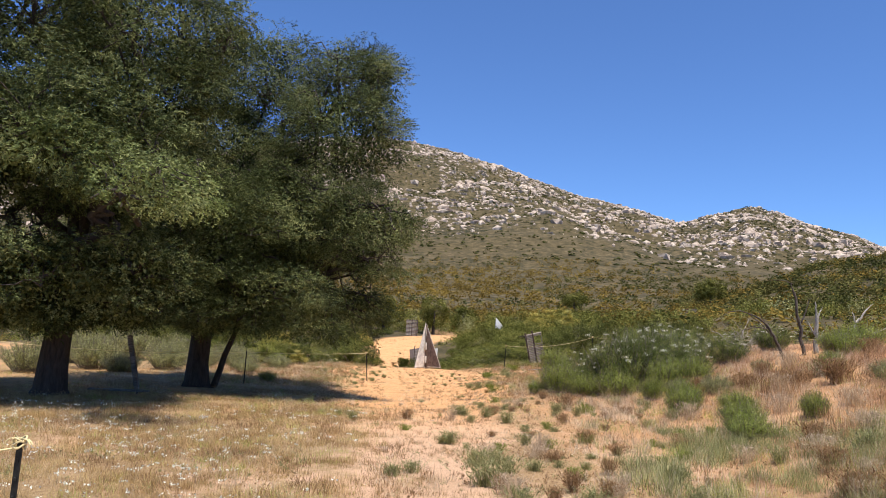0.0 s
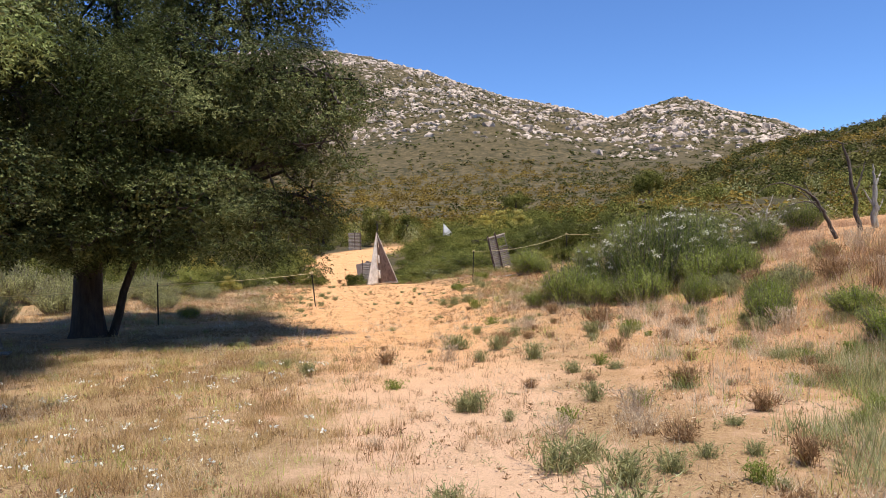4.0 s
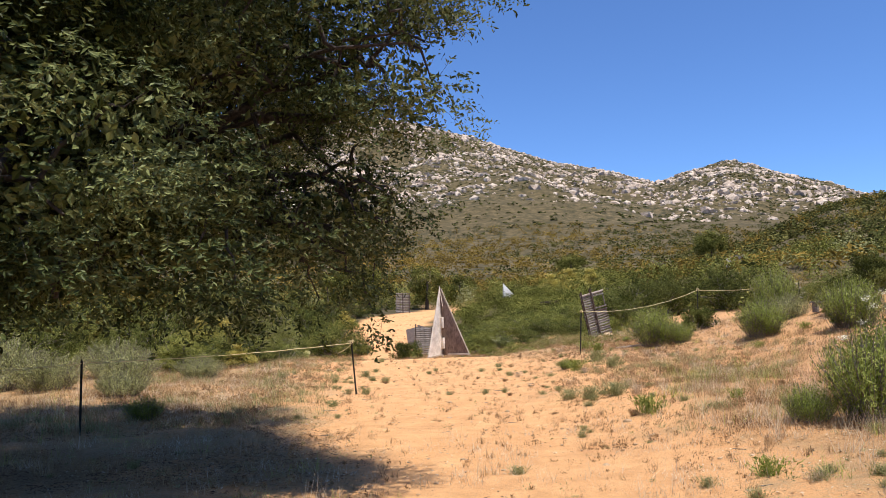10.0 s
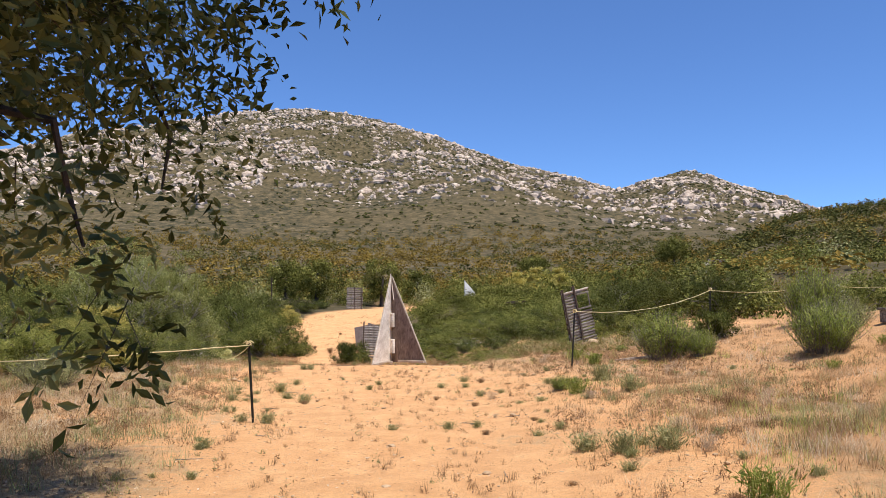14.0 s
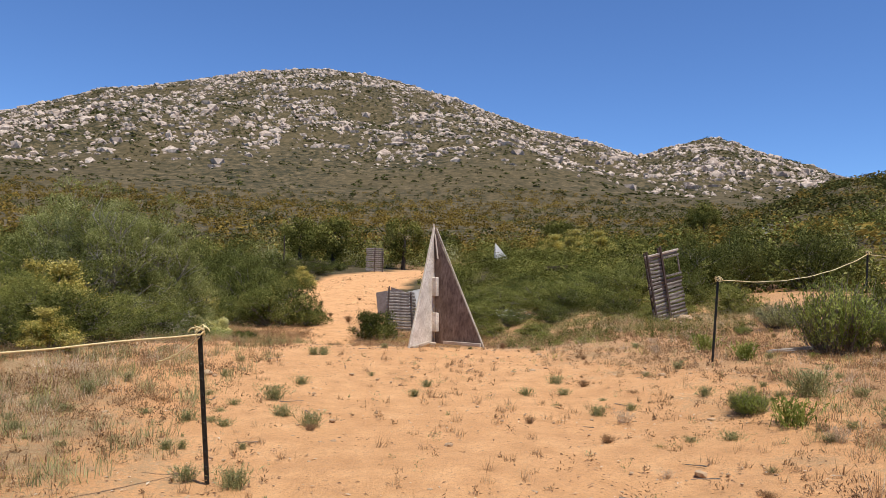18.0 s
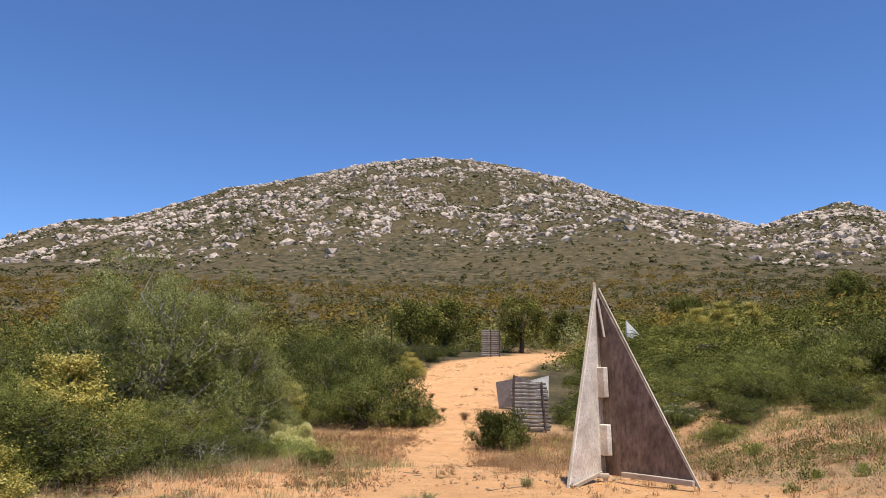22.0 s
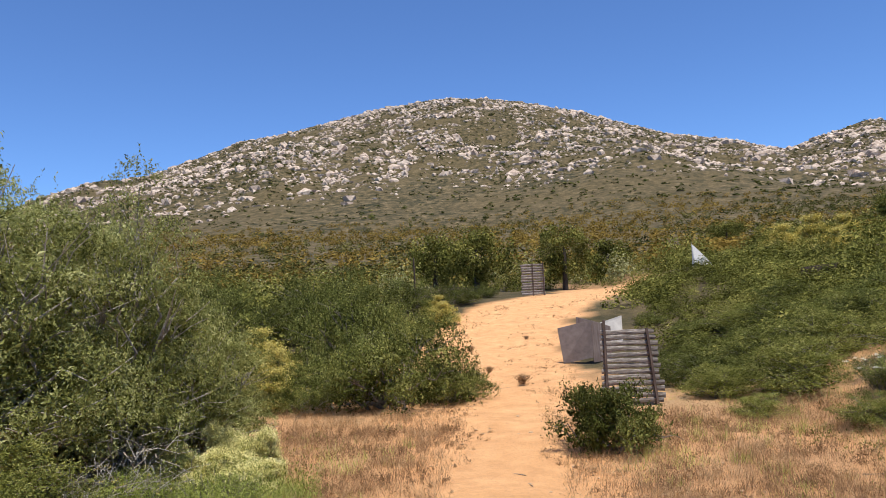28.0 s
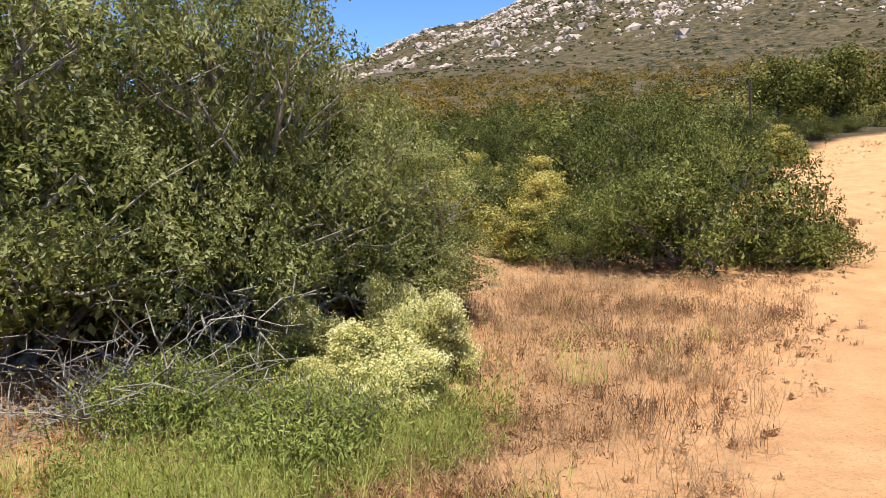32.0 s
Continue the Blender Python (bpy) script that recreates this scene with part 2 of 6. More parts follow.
def mix_node(nodes, links, fac, a, b, blend="MIX"):
    n = nodes.new("ShaderNodeMix")
    n.data_type, n.blend_type = "RGBA", blend
    for k, v in ((0, fac), (6, a), (7, b)):
        if isinstance(v, bpy.types.NodeSocket):
            links.new(v, n.inputs[k])
        else:
            n.inputs[k].default_value = v if k == 0 else (*v, 1)
    return n.outputs[2]


def math_node(nodes, links, op, a, b=0.0):
    n = nodes.new("ShaderNodeMath")
    n.operation, n.use_clamp = op, False
    for k, v in ((0, a), (1, b)):
        if isinstance(v, bpy.types.NodeSocket):
            links.new(v, n.inputs[k])
        else:
            n.inputs[k].default_value = v
    return n.outputs[0]


def map_node(nodes, links, v, a, b, c=0.0, d=1.0):
    n = nodes.new("ShaderNodeMapRange")
    links.new(v, n.inputs[0])
    for k, val in zip((1, 2, 3, 4), (a, b, c, d)):
        n.inputs[k].default_value = val
    return n.outputs[0]


def bump_node(nodes, links, height, strength, distance, bsdf):
    n = nodes.new("ShaderNodeBump")
    n.inputs["Strength"].default_value, n.inputs["Distance"].default_value = strength, distance
    links.new(height, n.inputs["Height"])
    links.new(n.outputs["Normal"], bsdf.inputs["Normal"])


def leaf_material(name, dark, mid, light, rough=0.45, through_light=0.3, gloss=0.35, patch=0.6, vary=0.0):
    """Leaves: each one its own shade, drifting from place to place in the crown, with light through the blade."""
    m, nodes, links, bsdf = material(name)
    geo = nodes.new("ShaderNodeNewGeometry")
    pos = nodes.new("ShaderNodeTexCoord").outputs["Object"]
    drift = noise_node(nodes, links, patch, 2.0, 0.5, pos)
    mixed = math_node(nodes, links, "ADD", math_node(nodes, links, "MULTIPLY", geo.outputs["Random Per Island"], 0.42), map_node(nodes, links, drift, 0.33, 0.67, 0.06, 0.52))
    col = ramp_node(nodes, links, mixed, [(0.12, dark), (0.5, mid), (0.88, light)])
    if vary:
        own = nodes.new("ShaderNodeObjectInfo").outputs["Random"]
        col = mix_node(nodes, links, map_node(nodes, links, own, 0.0, 1.0, 0.0, vary), col, dark)
    links.new(col, bsdf.inputs["Base Color"])
    bsdf.inputs["Roughness"].default_value = rough
    bsdf.inputs["Specular IOR Level"].default_value = gloss
    tr = nodes.new("ShaderNodeBsdfTranslucent")
    links.new(col, tr.inputs["Color"])
    mx = nodes.new("ShaderNodeMixShader")
    mx.inputs[0].default_value = through_light
    links.new(bsdf.outputs[0], mx.inputs[1])
    links.new(tr.outputs[0], mx.inputs[2])
    links.new(mx.outputs[0], nodes["Material Output"].inputs["Surface"])
    return m


def bark_material(name, dark, light, scale=6.0):
    m, nodes, links, bsdf = material(name)
    tc = nodes.new("ShaderNodeTexCoord")
    mp = nodes.new("ShaderNodeMapping")
    mp.inputs["Scale"].default_value = (3.0, 3.0, 0.6)
    links.new(tc.outputs["Object"], mp.inputs["Vector"])
    n1 = noise_node(nodes, links, scale, 8, 0.7, mp.outputs[0])
    links.new(ramp_node(nodes, links, n1, [(0.3, dark), (0.7, light)]), bsdf.inputs["Base Color"])
    bsdf.inputs["Roughness"].default_value = 0.9
    bump_node(nodes, links, n1, 0.9, 0.04, bsdf)
    return m


def ground_material():
    m, nodes, links, bsdf = material("sandy_soil")
    pos = nodes.new("ShaderNodeNewGeometry").outputs["Position"]
    cover = nodes.new("ShaderNodeAttribute")
    cover.attribute_name = "cover"
    far = nodes.new("ShaderNodeAttribute")
    far.attribute_name = "far"
    shade = nodes.new("ShaderNodeAttribute")
    shade.attribute_name = "pale"
    big = noise_node(nodes, links, 0.35, 5, 0.6, pos)
    mid = noise_node(nodes, links, 2.6, 6, 0.65, pos)
    fine = noise_node(nodes, links, 26.0, 6, 0.7, pos)
    grit = noise_node(nodes, links, 140.0, 3, 0.6, pos)
    soil = ramp_node(nodes, links, mid, [(0.25, (0.52, 0.270, 0.116)), (0.5, (0.665, 0.360, 0.160)), (0.75, (0.79, 0.452, 0.216))])
    soil = mix_node(nodes, links, map_node(nodes, links, big, 0.4, 0.7, 0.0, 0.45), soil, (0.65, 0.338, 0.145))
    soil = mix_node(nodes, links, math_node(nodes, links, "MULTIPLY", map_node(nodes, links, fine, 0.45, 0.7), 0.45), soil, (0.40, 0.235, 0.125))
    soil = mix_node(nodes, links, map_node(nodes, links, grit, 0.62, 0.72, 0.0, 0.6), soil, (0.30, 0.20, 0.13))
    soil = mix_node(nodes, links, math_node(nodes, links, "MULTIPLY", shade.outputs["Fac"], 0.75), soil, (0.63, 0.425, 0.29))
    chip = noise_node(nodes, links, 55.0, 4, 0.75, pos)
    soil = mix_node(nodes, links, map_node(nodes, links, chip, 0.58, 0.66, 0.0, 0.75), soil, (0.24, 0.135, 0.075))
    litter = ramp_node(nodes, links, fine, [(0.25, (0.13, 0.075, 0.04)), (0.48, (0.33, 0.215, 0.11)), (0.75, (0.52, 0.37, 0.20))])
    red = nodes.new("ShaderNodeAttribute")
    red.attribute_name = "red"
    rust = ramp_node(nodes, links, fine, [(0.25, (0.19, 0.098, 0.046)), (0.48, (0.45, 0.25, 0.118)), (0.75, (0.62, 0.37, 0.185))])
    litter = mix_node(nodes, links, red.outputs["Fac"], litter, rust)
    edge = math_node(nodes, links, "ADD", cover.outputs["Fac"], math_node(nodes, links, "MULTIPLY", math_node(nodes, links, "SUBTRACT", math_node(nodes, links, "ADD", math_node(nodes, links, "MULTIPLY", mid, 0.6), math_node(nodes, links, "MULTIPLY", fine, 0.4)), 0.5), 2.6))
    near = mix_node(nodes, links, map_node(nodes, links, edge, 0.3, 0.75), soil, litter)
    # low scrub on the far slopes; its dark colour also lies under brush by the track
    s1 = noise_node(nodes, links, 0.012, 6, 0.6, pos)
    s2 = noise_node(nodes, links, 0.22, 9, 0.8, pos)
    scrub = ramp_node(nodes, links, s2, [(0.40, (0.022, 0.025, 0.010)), (0.47, (0.056, 0.047, 0.024)), (0.53, (0.105, 0.08, 0.039)), (0.63, (0.19, 0.142, 0.08))])
    scrub = mix_node(nodes, links, map_node(nodes, links, s1, 0.4, 0.62, 0.0, 0.5), scrub, (0.108, 0.08, 0.038))
    links.new(mix_node(nodes, links, far.outputs["Fac"], near, scrub), bsdf.inputs["Base Color"])
    bsdf.inputs["Roughness"].default_value = 0.95
    bsdf.inputs["Specular IOR Level"].default_value = 0.15
    h = math_node(nodes, links, "ADD", math_node(nodes, links, "MULTIPLY", mid, 0.5), math_node(nodes, links, "ADD", math_node(nodes, links, "MULTIPLY", fine, 0.35), math_node(nodes, links, "MULTIPLY", grit, 0.12)))
    bump_node(nodes, links, h, 0.9, 0.09, bsdf)
    return m


def wood_material(name, dark, mid, light, scale=1.0, axis=0, blotch=0.5, along=0.9):
    """Weathered timber: long grain along one axis, blotches and stains."""
    m, nodes, links, bsdf = material(name)
    tc = nodes.new("ShaderNodeTexCoord")
    mp = nodes.new("ShaderNodeMapping")
    sc = [14.0, 14.0, 14.0]
    sc[axis] = along
    mp.inputs["Scale"].default_value = [v * scale for v in sc]
    links.new(tc.outputs["Object"], mp.inputs["Vector"])
    rnd = nodes.new("ShaderNodeObjectInfo").outputs["Random"]
    grain = noise_node(nodes, links, 3.0, 8, 0.65, mp.outputs[0])
    stain = noise_node(nodes, links, 3.2, 5, 0.6, tc.outputs["Object"])
    col = ramp_node(nodes, links, grain, [(0.28, dark), (0.5, mid), (0.72, light)])
    col = mix_node(nodes, links, map_node(nodes, links, stain, 0.42, 0.72, 0.0, blotch), col, dark)
    tone = map_node(nodes, links, rnd, 0, 1, 0.0, 0.3)
    col = mix_node(nodes, links, tone, col, [d * 0.6 + l * 0.1 for d, l in zip(dark, light)])
    links.new(col, bsdf.inputs["Base Color"])
    bsdf.inputs["Roughness"].default_value = 0.9
    bsdf.inputs["Specular IOR Level"].default_value = 0.15
    bump_node(nodes, links, grain, 0.6, 0.006, bsdf)
    return m


def plain_material(name, a, b, scale=8.0, rough=0.7, metal=0.0, bump=0.2):
    m, nodes, links, bsdf = material(name)
    pos = nodes.new("ShaderNodeTexCoord").outputs["Object"]
    n = noise_node(nodes, links, scale, 6, 0.65, pos)
    links.new(ramp_node(nodes, links, n, [(0.3, a), (0.7, b)]), bsdf.inputs["Base Color"])
    bsdf.inputs["Roughness"].default_value, bsdf.inputs["Metallic"].default_value = rough, metal
    bump_node(nodes, links, n, bump, 0.01, bsdf)
    return m


def boulder_material():
    m, nodes, links, bsdf = material("granite_boulder")
    pos = nodes.new("ShaderNodeNewGeometry")
    n = noise_node(nodes, links, 0.5, 7, 0.7, pos.outputs["Position"])
    col = ramp_node(nodes, links, n, [(0.3, (0.22, 0.165, 0.125)), (0.47, (0.49, 0.385, 0.295)), (0.68, (0.77, 0.635, 0.51))])
    col = mix_node(nodes, links, map_node(nodes, links, pos.outputs["Random Per Island"], 0.0, 1.0, 0.0, 0.5), col, (0.32, 0.225, 0.165))
    links.new(col, bsdf.inputs["Base Color"])
    bsdf.inputs["Roughness"].default_value = 0.9
    bump_node(nodes, links, n, 0.7, 0.6, bsdf)
    return m


GROUND = ground_material()
OAK_LEAF = leaf_material("oak_leaf", (0.012, 0.017, 0.004), (0.082, 0.103, 0.030), (0.33, 0.355, 0.14), 0.5, 0.24, 0.12, 0.9)
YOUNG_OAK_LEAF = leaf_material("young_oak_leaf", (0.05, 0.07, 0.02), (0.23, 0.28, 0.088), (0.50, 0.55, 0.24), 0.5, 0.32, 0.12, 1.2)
BUSH_LEAF = leaf_material("chaparral_leaf", (0.018, 0.023, 0.005), (0.130, 0.145, 0.030), (0.42, 0.42, 0.13), 0.55, 0.26, 0.06, 1.6, 0.5)
FEATHER_LEAF = leaf_material("feathery_leaf", (0.026, 0.036, 0.009), (0.165, 0.195, 0.048), (0.47, 0.48, 0.16), 0.55, 0.35, 0.06, 2.2, 0.35)
THICKET_LEAF = leaf_material("thicket_leaf", (0.024, 0.029, 0.005), (0.135, 0.138, 0.028), (0.35, 0.325, 0.09), 0.6, 0.22, 0.05, 0.6)
SLOPE_LEAF = leaf_material("slope_scrub_leaf", (0.03, 0.036, 0.011), (0.08, 0.085, 0.026), (0.15, 0.135, 0.042), 0.7, 0.2, 0.02, 0.1)
OLIVE_LEAF = leaf_material("olive_leaf", (0.030, 0.035, 0.007), (0.25, 0.26, 0.055), (0.64, 0.62, 0.22), 0.55, 0.42, 0.06, 2.2, 0.35)
TALL_BUSH_LEAF = leaf_material("grey_olive_leaf", (0.045, 0.052, 0.014), (0.32, 0.335, 0.095), (0.72, 0.71, 0.33), 0.55, 0.46, 0.08, 2.2, 0.25)
BRIGHT_LEAF = leaf_material("fresh_green_leaf", (0.09, 0.115, 0.02), (0.26, 0.30, 0.06), (0.47, 0.49, 0.15), 0.55, 0.4, 0.15, 2.5)
GREY_LEAF = leaf_material("grey_green_herb", (0.12, 0.12, 0.048), (0.32, 0.315, 0.135), (0.54, 0.52, 0.27), 0.7, 0.4, 0.08, 3.0)
YELLOW_BLOOM = leaf_material("yellow_bloom", (0.36, 0.28, 0.05), (0.55, 0.45, 0.11), (0.70, 0.62, 0.24), 0.6, 0.3, 0.2, 2.0)
CREAM_BLOOM = leaf_material("cream_bloom", (0.50, 0.46, 0.16), (0.74, 0.68, 0.30), (0.88, 0.83, 0.50), 0.6, 0.3, 0.2, 2.0)
WHITE_BLOOM = leaf_material("white_bloom", (0.60, 0.58, 0.44), (0.78, 0.76, 0.62), (0.90, 0.89, 0.78), 0.6, 0.3, 0.2, 2.0)
HILL_OLIVE = leaf_material("hill_olive_leaf", (0.045, 0.042, 0.013), (0.125, 0.115, 0.034), (0.23, 0.205, 0.066), 0.7, 0.22, 0.02, 0.1)
ORANGE_BLOOM = leaf_material("orange_bloom", (0.08, 0.057, 0.015), (0.215, 0.145, 0.033), (0.36, 0.25, 0.06), 0.7, 0.25, 0.02, 0.1)
DRY_GRASS = leaf_material("dry_grass", (0.25, 0.155, 0.065), (0.50, 0.345, 0.155), (0.74, 0.57, 0.31), 0.7, 0.45, 0.2, 1.0)
PALE_GRASS = leaf_material("pale_straw", (0.36, 0.26, 0.16), (0.62, 0.49, 0.34), (0.82, 0.71, 0.54), 0.7, 0.45, 0.2, 1.0)
PINK_GRASS = leaf_material("reddish_dry_grass", (0.24, 0.13, 0.07), (0.48, 0.295, 0.175), (0.70, 0.49, 0.32), 0.7, 0.42, 0.2, 1.0)
RUST_WEED = leaf_material("rust_brown_weed", (0.14, 0.075, 0.036), (0.37, 0.225, 0.11), (0.60, 0.43, 0.24), 0.7, 0.38, 0.2, 1.2)
LITTER = leaf_material("brown_leaf_litter", (0.08, 0.045, 0.025), (0.22, 0.125, 0.065), (0.46, 0.31, 0.17), 0.8, 0.1, 0.2, 3.0)
GREEN_GRASS = leaf_material("green_grass", (0.18, 0.20, 0.04), (0.44, 0.455, 0.11), (0.66, 0.64, 0.23), 0.6, 0.48, 0.15, 1.5)
OAK_BARK = bark_material("oak_bark", (0.018, 0.014, 0.011), (0.085, 0.065, 0.05), 5.0)
TWIG = bark_material("grey_twig", (0.10, 0.08, 0.06), (0.30, 0.26, 0.21), 12.0)
DEAD_WOOD = bark_material("bleached_dead_wood", (0.16, 0.13, 0.10), (0.52, 0.47, 0.40), 9.0)
CHARRED = bark_material("charred_dead_wood", (0.03, 0.024, 0.02), (0.17, 0.13, 0.10), 9.0)
BOULDER = boulder_material()
PALE_PLY = wood_material("sunbleached_plywood", (0.42, 0.34, 0.27), (0.84, 0.77, 0.68), (0.95, 0.91, 0.84), 1.3, 2, 0.75, 7.0)
WHITE_PLY = wood_material("whitened_plywood", (0.44, 0.42, 0.39), (0.56, 0.54, 0.51), (0.66, 0.64, 0.61), 1.0, 2, 0.2)
DARK_PLY = wood_material("dark_weathered_plywood", (0.095, 0.064, 0.048), (0.235, 0.17, 0.135), (0.36, 0.275, 0.22), 0.45, 2, 0.85, 6.0)
RAW_EDGE = wood_material("pale_timber_edge", (0.32, 0.26, 0.20), (0.52, 0.44, 0.35), (0.68, 0.60, 0.50), 1.0, 2, 0.2)
GREY_SLAT = wood_material("grey_weathered_slat", (0.055, 0.045, 0.038), (0.27, 0.235, 0.20), (0.62, 0.56, 0.49), 0.8, 0, 0.75, 2.2)
DARK_BATTEN = wood_material("dark_batten", (0.05, 0.036, 0.03), (0.11, 0.08, 0.065), (0.20, 0.15, 0.12), 1.0, 2, 0.5)
POST_PAINT = plain_material("dark_painted_steel", (0.012, 0.013, 0.012), (0.05, 0.05, 0.045), 20.0, 0.55, 0.6)
ROPE = plain_material("pale_yellow_rope", (0.58, 0.45, 0.20), (0.82, 0.70, 0.40), 60.0, 0.9)
GREY_SHEET = plain_material("grey_painted_sheet", (0.12, 0.092, 0.080), (0.21, 0.168, 0.148), 4.0, 0.75)
ROCK = plain_material("brown_stone", (0.30, 0.19, 0.10), (0.55, 0.39, 0.24), 7.0, 0.9, 0.0, 0.6)

# ---- the ground: one sheet from the field to the skyline ----
def litter_cover(x, y):
    """0 on bare sand, 1 where dead grass covers the soil."""
    side = track_side(x, y)
    wide = np.interp(y, [-10, 0, 8, 16, 24, 34, 39, 44, 48, 54, 72, 90], [0.2, 0.3, 0.5, 1.0, 1.9, 2.9, 2.4, 0.9, 1.0, 2.0, 3.2, 2.8])
    c = smooth(wide * 0.75, wide * 1.7 + 0.5, side)
    c = c * (0.72 + 0.28 * waves(x, y, 3.0, 5.0, 3))
    c = np.where((y < 12), np.maximum(c, 0.28 + 0.2 * waves(x, y, 1.4, 6.0, 2)), c)
    c = np.maximum(c, smooth(1.2, 3.2, x + 0.5 * waves(x, y, 3.0, 4.0, 2)) * smooth(8, 14, y) * smooth(52, 48, y) * (0.30 + 0.42 * waves(x, y, 1.7, 8.0, 2)))
    return np.clip(c, 0.0, 1.0)


def red_soil(x, y):
    """1 where the litter is rust-red: on the bank and beside the lower track."""
    bank = smooth(2.0, 5.0, x + 0.6 * waves(x, y, 4.0, 3.0, 2)) * smooth(4, 12, y)
    low = smooth(38.5, 41.5, y) * smooth(52, 49, y)
    return np.clip(np.maximum(bank, low), 0, 1)


def build_ground():
    ring = [0.0, 0.26]
    while ring[-1] < 24:
        ring.append(ring[-1] + 0.26)
    while ring[-1] < 3200:
        ring.append(ring[-1] * 1.014)
    ring = np.array(ring[1:])
    ang = np.radians(np.concatenate([np.arange(-72, 72, 0.6), np.arange(72, 288, 1.8)]))
    a, r = np.meshgrid(ang, ring)
    x, y = CENTRE[0] + r * np.sin(a), CENTRE[1] + r * np.cos(a)
    z = land(x, y)
    z = z + 0.014 * waves(x, y, 0.9, 8.0, 3) * (r < 60) + 0.03 * waves(x, y, 2.2, 4.0, 2) * smooth(60, 30, r)
    # wheel ruts on the climbing track
    s = track_side(x, y)
    z = z - 0.08 * np.exp(-((s + 0.25 * np.sin(y * 0.7) - 0.8) / 0.2) ** 2) * smooth(46, 54, y) * smooth(80, 70, y)
    z = z + 0.03 * waves(x, y, 1.3, 12.0, 3) * smooth(46, 52, y) * smooth(3.5, 2.5, s)
    v = np.stack([x, y, z], -1).reshape(-1, 3)
    n, m = a.shape
    i = np.arange(n - 1)[:, None] * m + np.arange(m)[None]
    j = np.arange(n - 1)[:, None] * m + (np.arange(m)[None] + 1) % m
    f = np.stack([i, j, j + m, i + m], -1).reshape(-1, 4)
    top = np.array([[CENTRE[0], CENTRE[1], float(land(*CENTRE))]])
    me = mesh_np("ground", np.concatenate([v, top]), f, GROUND, True)
    px, py = np.append(x.ravel(), CENTRE[0]), np.append(y.ravel(), CENTRE[1])
    rr = np.hypot(px - CENTRE[0], py - CENTRE[1])
    for name, val in (("cover", litter_cover(px, py)), ("red", red_soil(px, py)), ("pale", smooth(19, 9, py)), ("far", np.maximum(smooth(51, 56, py) * smooth(2.6, 3.2, track_side(px, py) + 0.5 * waves(px, py, 2.0, 4.0, 2)), smooth(48, 80, rr)) * np.maximum(smooth(1.2, 3.0, track_side(px, py)), smooth(78, 86, py)))):
        at = me.attributes.new(name, "FLOAT", "POINT")
        at.data.foreach_set("value", val.astype(np.float32))
    hub = bmesh.new()
    hub.from_mesh(me)
    hub.verts.ensure_lookup_table()
    k = len(hub.verts) - 1
    for q in range(m):
        hub.faces.new((hub.verts[k], hub.verts[(q + 1) % m], hub.verts[q])).smooth = True
    hub.normal_update()
    hub.to_mesh(me)
    hub.free()
    tagged(new("ground", me), "sandy orange soil with dry grass litter, rising to scrub hills", "ground", kind="structure")


build_ground()

# ---- the two oaks ----
def limb_path(start, end, sag, r, n=9, wander=0.12):
    s, e = np.array(start, float), np.array(end, float)
    t = np.linspace(0, 1, n)[:, None]
    p = s + (e - s) * t
    p[:, 2] += sag * np.sin(np.pi * t[:, 0])
    p[1:-1] += r.normal(size=(n - 2, 3)) * wander * np.linalg.norm(e - s) * 0.25
    return p


